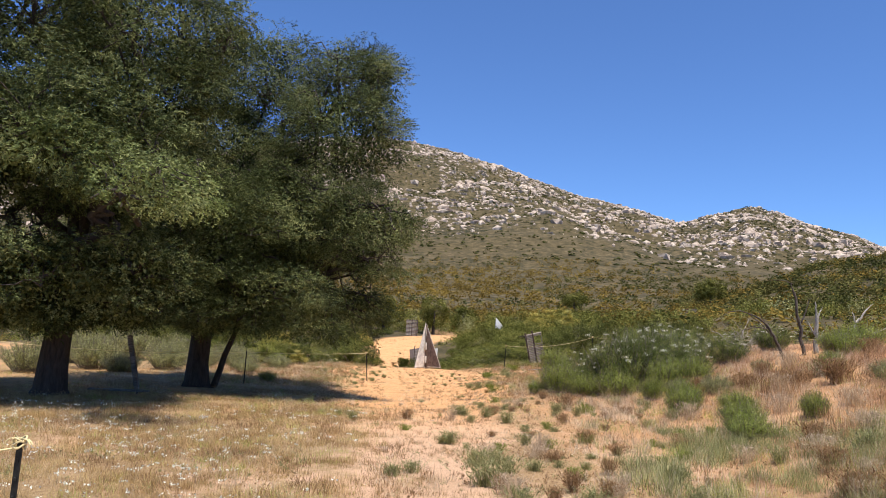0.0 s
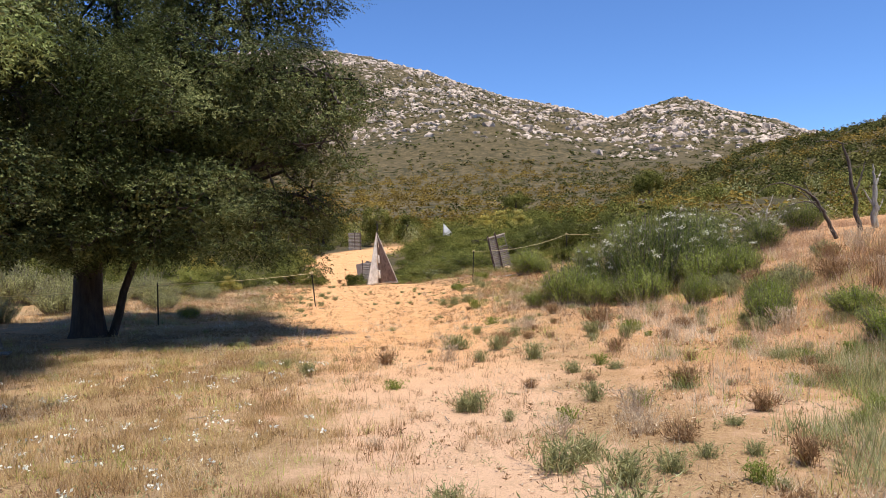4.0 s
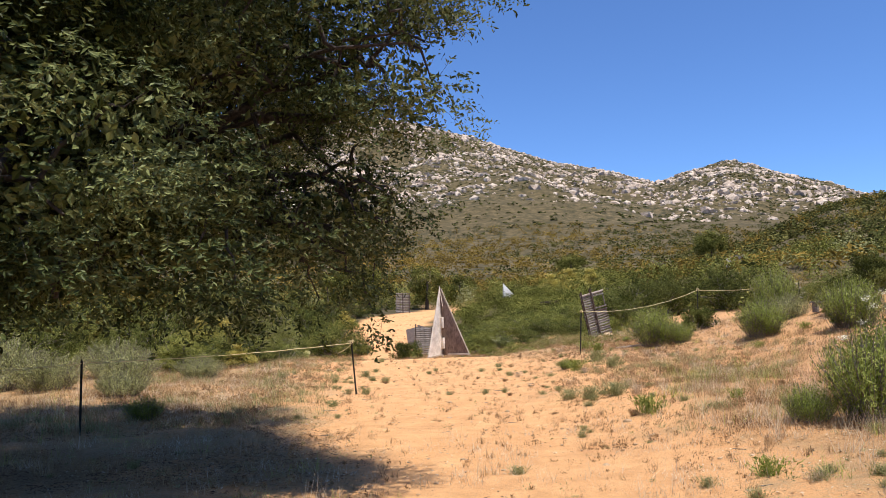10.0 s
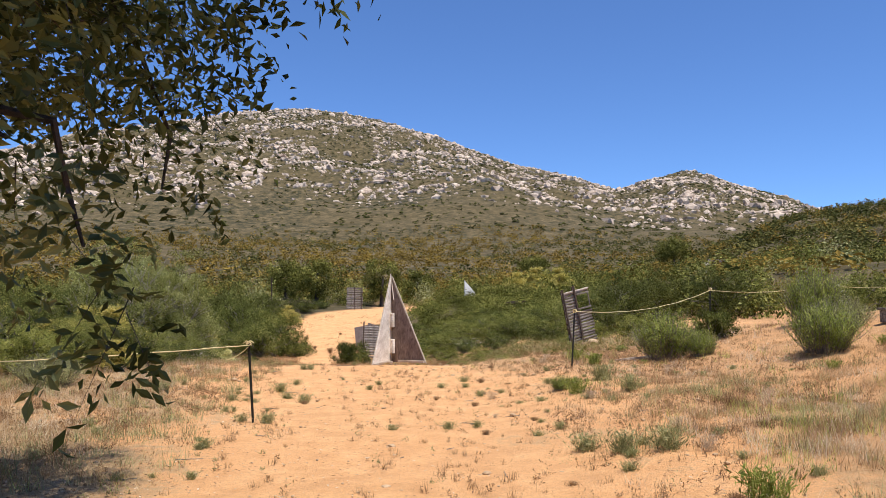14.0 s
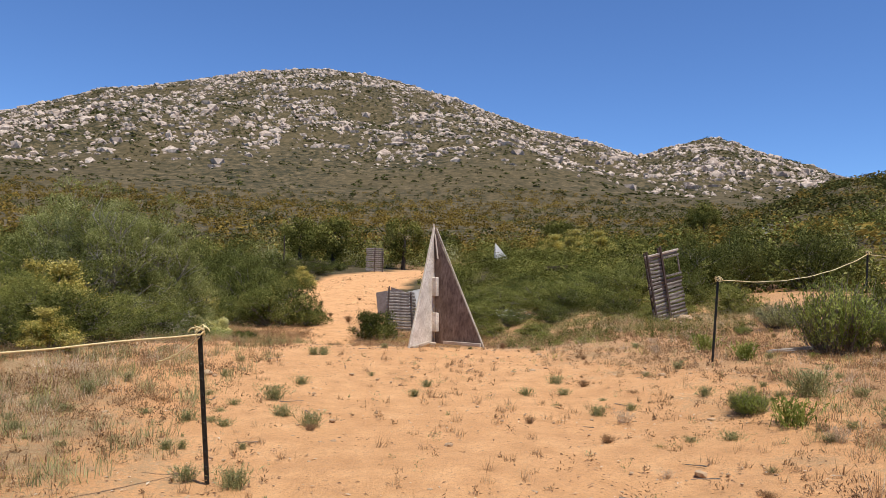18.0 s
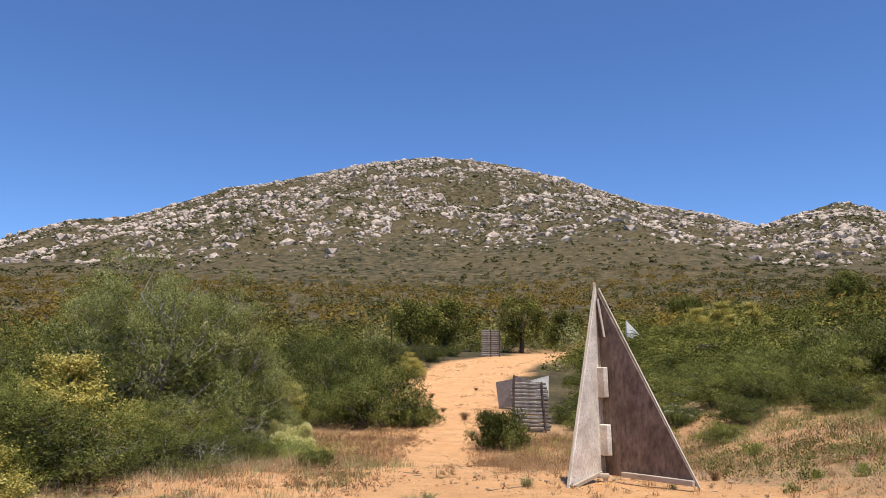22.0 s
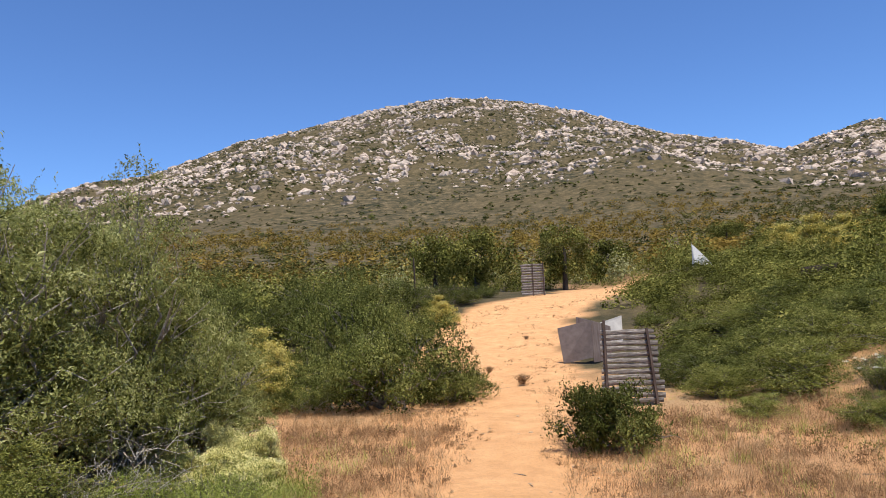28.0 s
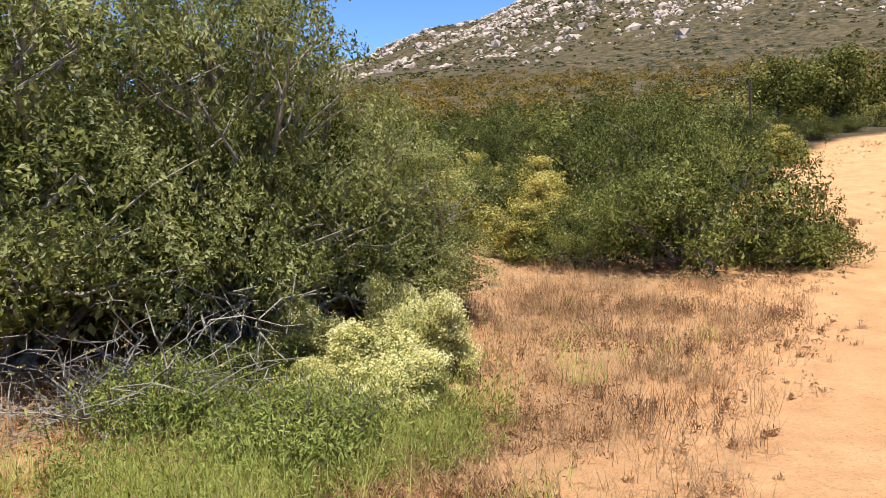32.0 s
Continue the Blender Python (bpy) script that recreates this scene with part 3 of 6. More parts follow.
def oak(base, lean, seed, label, lobes, sprig_count, leaf, twig_share, stems=(), hanging=(), young=()):
    """A live oak: trunk, limbs to each lobe of the crown, and flat clumps of leafy sprigs over the skin of the lobes."""
    r = np.random.default_rng(seed)
    bx, by = base
    bz = float(land(bx, by))
    foot = np.array([bx, by, bz])
    tree = thing("oak_tree", pose(bx, by, bz - 0.03), label, "tree")
    fork = np.array([lean[0], lean[1], 2.1])
    path = np.array([[0, 0, -0.1], [0.02, 0.0, 0.2], [lean[0] * 0.3, lean[1] * 0.3, 0.75], [lean[0] * 0.7, lean[1] * 0.7, 1.4], fork, fork + [lean[0] * 0.5 + 0.12, 0.05, 1.3], fork + [lean[0] - 0.05, 0, 2.9]])
    part_np("trunk", *tube(path, np.array([0.52, 0.38, 0.32, 0.30, 0.32, 0.22, 0.15]), 14, 0.12, seed), OAK_BARK, tree, smooth_shade=True)
    for sx, sy, tx, ty, tz, rad in stems:
        p = limb_path((sx, sy, -0.1), (tx, ty, tz), 0.1, r, 7, 0.08)
        part_np("stem", *tube(p, np.linspace(rad, rad * 0.45, 7), 8, 0.08, seed), OAK_BARK, tree, smooth_shade=True)
    lob = np.array(lobes, float)
    c, cr = lob[:, :3] - foot, lob[:, 3:6]
    hubs = []
    for n in range(len(lob)):
        start = path[4 + n % 3]
        end = c[n] + (0, 0, -0.25 * cr[n, 2])
        p = limb_path(start, end, 0.12 * np.linalg.norm(end[:2] - start[:2]), r, 11, 0.2)
        limb = part_np("limb", *tube(p, np.linspace(0.17, 0.035, 11), 8, 0.08, n), OAK_BARK, tree, smooth_shade=True)
        hubs.append(p[4:])
        for _ in range(4):
            d = units(1, r)[0] * cr[n] * 0.8
            q = limb_path(p[r.integers(5, 10)], c[n] + d, 0.15, r, 8, 0.25)
            part_np("bough", *tube(q, np.linspace(0.055, 0.012, 8), 6, 0.06, n), OAK_BARK, limb, smooth_shade=True)
            hubs.append(q[2:])
    hubs = np.concatenate(hubs)
    # clumps lie over the skin of each lobe, thinner below, with gaps between them
    ks, outs = [], []
    for n in range(len(lob)):
        area = (cr[n, 0] * cr[n, 1] * cr[n, 2]) ** (2 / 3) * 12.6
        m = int(area / 0.34)
        d = units(m, r)
        d = d[(d[:, 2] > -0.75) & (r.uniform(0, 1, m) < 0.62 + 0.38 * np.sin(d[:, 0] * 5.1 + n * 2 + d[:, 2] * 4.3))]
        ks.append(c[n] + d * cr[n] * r.uniform(0.72, 1.06, (len(d), 1)))
        outs.append(d)
    for q in hanging:
        ks.append(np.array([q[:3]]) - foot)
        outs.append(np.array([[0.3, -0.3, -0.4]]))
    k, out = np.concatenate(ks), np.concatenate(outs)
    ok = k[:, 2] > 1.28 + 0.2 * np.sin(k[:, 0] * 1.7 + k[:, 1])
    ok[len(k) - len(hanging):] = True
    k, out = k[ok], out[ok]
    fat = r.uniform(0.3, 0.62, len(k))
    fat[len(k) - len(hanging):] = 0.24
    twigs = []
    for q in k[:: max(1, len(k) // 520)]:
        h = hubs[np.argmin(((hubs - q) ** 2).sum(1))]
        if np.linalg.norm(h - q) < 3.0:
            twigs.append(tube(limb_path(h, q, 0.12, r, 6, 0.3), np.linspace(0.024, 0.005, 6), 4))
    part_np("twig_work", *join_np(twigs), OAK_BARK, tree)["kind"] = "stuff"
    # each clump carries sprigs that fan out and droop, with leaves set along them
    which = r.choice(len(k), sprig_count, p=fat ** 2 / (fat ** 2).sum())
    u = units(sprig_count, r)
    root = k[which] + u * r.uniform(0.25, 1.0, (sprig_count, 1)) ** 0.6 * fat[which][:, None] * (1.1, 1.1, 0.5)
    aim = out[which] * 0.5 + u * 0.7 * (1, 1, 0.5) + units(sprig_count, r) * 0.55 + (0, 0, -0.22)
    aim /= np.linalg.norm(aim, axis=1)[:, None] + 1e-9
    span = r.uniform(0.12, 0.30, (sprig_count, 1))
    tip = root + aim * span + np.array([0, 0, -1.0]) * span ** 2 * 0.5
    mid = foot + (root + tip) / 2
    lane = np.hypot(mid[:, 0] + 0.02, mid[:, 2] - 1.52)
    good = ((lane > 0.62) | (mid[:, 1] > 22)) & ~((np.abs(mid[:, 0]) < 0.45) & (mid[:, 2] < 2.1)) & (root[:, 2] > 1.12) & (tip[:, 2] > 1.02)
    which, root, tip, aim, u, span = which[good], root[good], tip[good], aim[good], u[good], span[good]
    f = (np.arange(8)[None, :, None] + 0.6) / 8
    n = len(root)
    at = root[:, None] + (tip - root)[:, None] * f
    side = np.cross(aim, (0, 0, 1.0))
    side /= np.linalg.norm(side, axis=1)[:, None] + 1e-6
    alt = np.where(np.arange(8) % 2 == 0, 1.0, -1.0)[None, :, None]
    way = aim[:, None] * 0.6 + side[:, None] * alt * 0.8 + r.normal(size=(n, 8, 3)) * 0.35
    way /= np.linalg.norm(way, axis=2)[..., None]
    at = (at + way * leaf * 0.45).reshape(-1, 3)
    fc = np.repeat(u * (1, 1, 0.6) + 0.5 * out[which] + (0, 0, 0.55), 8, 0)
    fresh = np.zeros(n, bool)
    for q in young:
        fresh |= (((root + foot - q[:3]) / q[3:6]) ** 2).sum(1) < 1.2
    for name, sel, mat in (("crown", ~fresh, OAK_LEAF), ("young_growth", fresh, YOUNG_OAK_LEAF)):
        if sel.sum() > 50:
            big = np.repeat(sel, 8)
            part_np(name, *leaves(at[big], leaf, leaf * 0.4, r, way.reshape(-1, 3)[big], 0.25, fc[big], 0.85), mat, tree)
    # the stalks of some sprigs
    pick = r.uniform(0, 1, n) < twig_share
    s0, s1 = root[pick] - aim[pick] * span[pick] * 0.8, tip[pick]
    wid = side[pick] * 0.0022
    v = np.stack([s0 - wid, s0 + wid, s1], 1).reshape(-1, 3)
    part_np("sprig_work", v, np.arange(len(v)).reshape(-1, 3), OAK_BARK, tree)["kind"] = "stuff"
    # larger leaves added in the middle of the lobes to block light through the crown
    core = []
    for n in range(len(lob)):
        m = int(9500 * cr[n, 0] * cr[n, 1] * cr[n, 2] / 12)
        core.append(c[n] + units(m, r) * r.uniform(0.1, 1.0, (m, 1)) ** 0.4 * cr[n] * 0.82)
    core = np.concatenate(core)
    g = core + foot
    core = core[(core[:, 2] > 1.5) & (np.hypot(g[:, 0], g[:, 2] - 1.5) > 1.3)]
    part_np("inner_foliage", *leaves(core, 0.105, 0.055, r), OAK_LEAF, tree)
    return tree


LOBES_A = [(-2.8, 19.5, 4.9, 2.6, 2.9, 1.8), (-2.2, 19.5, 7.5, 2.1, 2.5, 1.6), (-2.0, 20.2, 9.7, 1.5, 1.8, 1.0), (-5.2, 20.6, 9.7, 2.3, 2.4, 1.6), (-6.5, 20.8, 7.4, 2.5, 2.6, 1.5), (-4.9, 18.6, 4.4, 3.0, 2.3, 1.6), (-3.5, 19.2, 2.9, 2.1, 2.0, 1.0), (-8.3, 21.2, 5.0, 2.5, 2.7, 2.0), (-5.4, 23.6, 5.6, 2.7, 2.0, 2.2), (-3.4, 23.3, 4.8, 1.8, 1.9, 1.7), (-6.6, 19.4, 3.0, 1.9, 1.4, 0.8),
           (-1.15, 19.6, 2.65, 0.7, 0.9, 0.65), (-0.65, 19.3, 3.9, 0.65, 0.9, 0.75), (-2.0, 19.9, 2.4, 0.9, 0.9, 0.45), (-0.35, 18.7, 5.0, 0.65, 0.9, 0.75), (-4.4, 19.6, 2.2, 1.2, 1.2, 0.45), (-5.7, 20.0, 2.3, 1.5, 1.3, 0.6), (-7.7, 20.6, 2.5, 1.3, 1.4, 0.7), (-1.1, 19.9, 9.2, 0.7, 0.9, 0.9), (-2.7, 18.5, 2.15, 1.3, 1.1, 0.6), (-4.4, 18.0, 2.15, 1.5, 1.1, 0.6), (-3.3, 17.6, 3.0, 1.5, 1.0, 0.9), (-6.2, 18.6, 2.3, 1.3, 1.0, 0.6)]
LOBES_B = [(-6.2, 13.9, 6.4, 2.4, 2.3, 1.6), (-5.9, 14.4, 8.7, 2.1, 2.2, 1.4), (-9.0, 14.6, 9.2, 2.5, 2.5, 1.6), (-9.5, 13.5, 5.6, 2.9, 2.6, 2.0), (-11.6, 15.5, 6.5, 2.3, 2.5, 2.0), (-8.0, 17.2, 6.2, 2.7, 2.0, 2.4), (-7.3, 13.3, 2.8, 2.0, 1.6, 0.95), (-9.7, 13.4, 2.6, 2.1, 1.7, 1.0), (-5.6, 14.2, 3.0, 1.2, 1.5, 0.9), (-8.7, 14.4, 2.3, 1.6, 1.4, 0.7), (-7.0, 14.9, 2.3, 1.3, 1.3, 0.7), (-10.6, 14.6, 2.3, 1.6, 1.5, 0.8), (-6.6, 16.6, 2.9, 1.3, 1.2, 0.8), (-9.5, 15.0, 2.0, 1.8, 1.4, 0.6), (-11.2, 15.8, 2.1, 1.6, 1.4, 0.6), (-7.2, 16.4, 2.1, 1.3, 1.0, 0.5), (-6.2, 14.8, 2.1, 1.1, 1.0, 0.5), (-8.4, 13.4, 1.95, 1.4, 1.0, 0.5)]
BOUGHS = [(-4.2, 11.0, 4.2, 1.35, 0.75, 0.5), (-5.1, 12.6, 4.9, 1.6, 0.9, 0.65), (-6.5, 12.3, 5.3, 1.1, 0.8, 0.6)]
oak((-6.25, 20.7), (0.05, 0.0), 11, "old live oak with dark trunk and low spreading grey-green crown", LOBES_A, 72000, 0.056, 0.3, [(0.45, 0.1, 1.5, 0.2, 3.2, 0.11)],
    [(-1.0, 19.75, 1.9), (-0.85, 19.75, 1.7), (-0.72, 19.74, 1.5), (-1.5, 20.2, 1.7), (-2.1, 20.0, 1.6), (-0.85, 19.0, 2.5), (-0.7, 19.3, 2.9), (-0.65, 18.9, 2.75), (-0.85, 19.4, 2.2), (-0.95, 19.5, 1.95), (-0.6, 20.1, 2.5), (-0.5, 20.4, 2.8), (-0.75, 20.5, 2.3), (-0.9, 20.6, 2.0)])
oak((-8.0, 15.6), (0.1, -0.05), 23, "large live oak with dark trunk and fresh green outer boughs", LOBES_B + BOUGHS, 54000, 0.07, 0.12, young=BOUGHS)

# ---- bushes ----
def bush_pieces(size, height, leaf, n_leaves, r, upright=0.2, clumps=34):
    """Clumps of a bush about 2 * size wide; places, aims and upper sides of its leaves; places of the inner leaves,
    added to block light.
    """
    d = units(clumps, r)
    d[:, 2] = np.abs(d[:, 2])
    k = d * r.uniform(0.45, 0.92, (clumps, 1)) * (size, size, height * 0.85)
    k[:, 2] = np.clip(k[:, 2], height * 0.12, None)
    fat = r.uniform(0.11, 0.27, clumps) * size
    w = r.choice(clumps, n_leaves // 5, p=fat ** 2 / (fat ** 2).sum())
    u = units(len(w), r)
    u[:, 2] = np.where(r.uniform(0, 1, len(w)) < 0.65, np.abs(u[:, 2]), u[:, 2])
    root = k[w] + u * r.uniform(0.5, 1.0, (len(w), 1)) ** 0.5 * fat[w][:, None] * (1, 1, 0.8)
    aim = u * 0.6 + units(len(w), r) * 0.6 + (0, 0, upright)
    aim /= np.linalg.norm(aim, axis=1)[:, None] + 1e-6
    at = (root[:, None] + aim[:, None] * (np.arange(5)[None, :, None] * leaf * 0.55) + r.normal(size=(len(w), 5, 3)) * leaf * 0.25).reshape(-1, 3)
    face = np.repeat(u + 0.3 * root / (size, size, height) + (0, 0, 0.35), 5, 0)
    aim = np.repeat(aim, 5, 0)
    # shoots that stand out of the clumps
    g = r.integers(0, clumps, clumps * 4)
    side = units(len(g), r) * (1, 1, 0.4) + (0, 0, 0.55)
    way = side * 0.5 + (0, 0, 0.5) + units(len(g), r) * 0.25
    way /= np.linalg.norm(way, axis=1)[:, None]
    long = r.uniform(0.08, 0.3, (len(g), 1, 1)) * (0.35 + 0.5 * size) / 12
    tip = ((k[g] + side * fat[g][:, None] * 0.85)[:, None] + way[:, None] * np.arange(12)[None, :, None] * long + r.normal(size=(len(g), 12, 3)) * leaf * 0.3).reshape(-1, 3)
    at, aim = np.concatenate([at, tip]), np.concatenate([aim, np.repeat(way, 12, 0)])
    face = np.concatenate([face, np.repeat(side, 12, 0)])
    q = r.integers(0, clumps, n_leaves // 10)
    inner = k[q] * r.uniform(0.5, 1.0, (len(q), 1)) + units(len(q), r) * 0.55 * fat[q][:, None]
    up = at[:, 2] > 0.01
    return k, at[up], aim[up], face[up], inner[inner[:, 2] > 0.03]


def bush_thing(name, label, category, size, height, leaf, count, mat, seed, upright=0.2, sticks=14, bloom=None, bloom_share=0.1, width=0.45, twig=None, clumps=34, top_bloom=False, group=""):
    r = np.random.default_rng(seed)
    ob = thing(name, Matrix(), label, category, group)
    k, at, aim, face, inner = bush_pieces(size, height, leaf, count, r, upright, clumps)
    wood = []
    for q in k[:sticks]:
        foot = np.array([r.normal() * size * 0.12, r.normal() * size * 0.12, -0.06])
        wood.append(tube(limb_path(foot, q, 0.05 * height, r, 6, 0.2), np.linspace(0.022 * size + 0.006, 0.005, 6), 5))
        for _ in range(2):
            e = q + r.normal(size=3) * (0.16 * size, 0.16 * size, 0.08 * size)
            wood.append(tube(limb_path(q * 0.75 + foot * 0.25, e, 0.02, r, 4, 0.2), np.linspace(0.009, 0.003, 4), 4))
    part_np("branchwork", *join_np(wood), twig or TWIG, ob)
    part_np("foliage", *leaves(at, leaf, leaf * width, r, aim, 0.8, face, 0.85), mat, ob)
    part_np("inner_foliage", *leaves(inner, leaf * 2.0, leaf * 1.0, r), mat, ob)
    if bloom:
        hi = at[:, 2] + 0.35 * height * r.normal(size=len(at)) * 0.5
        order = np.argsort(-hi) if top_bloom else np.argsort(r.normal(size=len(at)) + 1.6 * np.sin(at[:, 0] * 3.1 / size + seed) * np.cos(at[:, 1] * 2.7 / size))
        heads = at[order[: max(6, int(len(at) * bloom_share / 8))]] + (0, 0, leaf * 0.5)
        pts = (heads[:, None] + r.normal(size=(len(heads), 8, 3)) * leaf * (1.3, 1.3, 0.5)).reshape(-1, 3)
        part_np("blossom", *leaves(pts, leaf * 0.75, leaf * 0.5, r, None, 1.0, np.repeat([[0.0, 0.0, 1.0]], len(pts), 0)), bloom, ob)
    return ob


def stand(ob, x, y, turn=0.0, scale=1.0, tall=1.0):
    """Sets a thing on the ground."""
    ob.matrix_world = pose(x, y, float(land(x, y)) - 0.02, 0, 0, turn) @ Matrix.Diagonal((scale, scale, scale * tall, 1))
    return ob


def stand_copy(ob, x, y, turn, scale=1.0, tall=1.0):
    s = ob.scale
    return copy_thing(ob, pose(x, y, float(land(x, y)) - 0.02, 0, 0, turn) @ Matrix.Diagonal((scale / s[0], scale / s[1], scale * tall / s[2], 1)))


# the large dark-green bushes beside the track
big = bush_thing("chaparral_bush", "large dense dark green chaparral bush beside the track", "bush", 1.8, 2.0, 0.047, 28000, BUSH_LEAF, 31, clumps=70, sticks=30)
stand(big, -5.5, 51.5, 0, 1.1, 1.1)
for x, y, a, s, t in [(-7.2, 50.6, 100, 0.6, 0.95), (-4.5, 52.2, 210, 0.65, 0.9), (-7.4, 56.2, 130, 1.1, 1.5), (-7.0, 62.6, 30, 0.75, 0.9), (-6.6, 72.2, 190, 0.75, 0.8), (-8.6, 69.4, 250, 1.0, 0.9), (-5.6, 76.2, 80, 0.6, 0.8), (-10.2, 64.5, 60, 1.75, 0.95), (-13.0, 62.0, 200, 1.3, 0.9), (-16.5, 66.0, 80, 1.6, 1.0), (5.2, 55.0, 250, 0.85, 0.7),
                      (1.2, 53.5, 90, 0.8, 0.65), (9.4, 50.2, 320, 1.25, 1.15), (11.8, 51.5, 20, 1.3, 1.2), (14.8, 51.0, 220, 1.25, 1.15), (18.6, 46.5, 310, 1.1, 1.0)]:
    stand_copy(big, x, y, a, s, t)
for x, y, a, s, t in [(1.2, 56.6, 30, 0.5, 0.75), (2.2, 58.4, 140, 0.6, 0.7), (3.4, 56.2, 260, 0.65, 0.8), (4.6, 58.8, 70, 0.7, 0.75), (6.2, 57.0, 190, 0.8, 0.8), (7.6, 55.2, 300, 0.8, 0.85), (2.6, 61.8, 20, 0.55, 0.6), (5.6, 62.4, 230, 0.7, 0.7), (8.8, 60.4, 110, 0.9, 0.8), (10.6, 57.0, 160, 1.0, 0.9), (1.6, 64.8, 80, 0.4, 0.7)]:
    stand_copy(big, x, y, a, s, t)
# olive bushes on the side where the walk ends
olive = bush_thing("olive_green_bush", "tall olive-green bush with bare grey branches showing", "bush", 1.5, 4.3, 0.038, 72000, TALL_BUSH_LEAF, 33, 0.3, 110, width=0.42, twig=DEAD_WOOD, clumps=130)
stand(olive, -7.8, 45.1, 0, 1.05, 1.2)
for x, y, a, s, t in [(-8.5, 43.1, 100, 1.25, 1.0), (-7.5, 46.6, 50, 0.85, 0.8), (-9.3, 46.2, 170, 1.05, 1.05), (-9.9, 44.4, 260, 1.1, 1.2)]:
    stand_copy(olive, x, y, a, s, t)
rough = bush_thing("olive_green_bush", "olive-green bush in the thicket beside the sand", "bush", 1.5, 2.6, 0.05, 21000, OLIVE_LEAF, 34, 0.3, 30, width=0.36, clumps=70)
dark = bush_thing("dark_green_bush", "tall dark green bush in the thicket beside the sand", "bush", 1.5, 2.6, 0.05, 21000, BUSH_LEAF, 45, 0.3, 34, width=0.36, clumps=70)
stand(dark, -8.9, 35.2, 0, 0.95, 0.8)
stand(rough, -10.6, 47.4, 220, 1.15, 1.1)
for x, y, a, s, t in [(3.3, 45.2, 70, 0.45, 0.5), (7.4, 45.0, 260, 0.6, 0.6), (8.6, 43.6, 20, 0.6, 0.7), (6.4, 43.8, 190, 0.4, 0.5), (2.3, 51.0, 150, 0.95, 0.55), (4.6, 50.2, 250, 1.0, 0.6), (3.6, 53.0, 20, 1.0, 0.55), (7.0, 48.8, 140, 0.9, 0.9), (1.0, 51.6, 80, 0.55, 0.6), (5.8, 50.0, 310, 0.8, 0.7), (2.8, 55.6, 200, 0.7, 0.6), (5.0, 55.6, 20, 0.8, 0.6), (8.0, 58.4, 100, 0.9, 0.6), (3.6, 60.4, 260, 0.7, 0.55), (1.2, 49.4, 140, 0.4, 0.5), (2.4, 47.6, 230, 0.45, 0.5)]:
    stand_copy(rough, x, y, a, s, t)
for x, y, a, s, t in [(-7.0, 36.6, 80, 0.75, 0.75), (-6.6, 39.0, 190, 0.6, 0.75), (-7.6, 34.2, 30, 0.75, 0.7), (-6.3, 41.2, 300, 0.6, 0.75), (-8.3, 38.2, 290, 0.7, 0.8), (-13.5, 42.0, 250, 1.1, 0.9)]:
    stand_copy(rough, x, y, a, s, t)
for x, y, a, s, t in [(-6.9, 44.2, 200, 0.42, 0.5), (-5.5, 37.7, 15, 0.55, 0.55), (-6.2, 36.5, 95, 0.7, 0.7), (-5.4, 39.3, 60, 0.45, 0.6), (-5.7, 41.0, 280, 0.5, 0.6), (4.2, 46.6, 30, 0.6, 0.5), (6.0, 46.0, 130, 0.65, 0.6), (5.0, 48.2, 220, 0.75, 0.6), (-11.4, 44.6, 310, 1.3, 1.05), (-8.6, 41.2, 30, 0.95, 1.0), (-11.0, 40.6, 170, 1.1, 1.1), (-10.9, 49.5, 60, 1.15, 0.9), (-13.5, 47.5, 140, 1.3, 0.95), (-10.2, 37.0, 10, 0.9, 0.95), (-13.0, 37.5, 200, 1.1, 0.95), (-7.2, 35.4, 120, 0.55, 0.75), (-11.5, 33.5, 40, 1.0, 0.8), (-15.5, 36.0, 300, 1.2, 1.0), (-16.5, 44.0, 90, 1.4, 1.0), (-9.6, 52.6, 200, 0.8, 0.9), (-12.5, 52.6, 20, 1.1, 0.9), (3.0, 54.6, 310, 0.9, 0.5), (6.8, 51.8, 60, 0.95, 0.65), (8.8, 47.6, 180, 0.7, 0.9)]:
    stand_copy(dark, x, y, a, s, t)
small = bush_thing("small_green_bush", "low rounded green bush in front of the slatted screen", "bush", 0.85, 1.05, 0.042, 9500, BUSH_LEAF, 35, 0.3, 16, clumps=34)
stand(small, -1.45, 46.9, 0, 1.05, 1.2)
for x, y, a, s, t in [(-4.0, 39.4, 200, 0.45, 0.8), (10.4, 31.3, 250, 0.95, 1.2), (8.4, 36.6, 170, 0.8, 1.3), (12.6, 33.6, 310, 1.3, 1.2)]:
    stand_copy(small, x, y, a, s, t)
yellow = bush_thing("yellow_flowering_bush", "bush covered in yellow blossom beside the track", "bush", 0.8, 1.2, 0.05, 5500, OLIVE_LEAF, 37, 0.4, 14, YELLOW_BLOOM, 2.0)
stand(yellow, -8.9, 54.2, 0, 0.95)
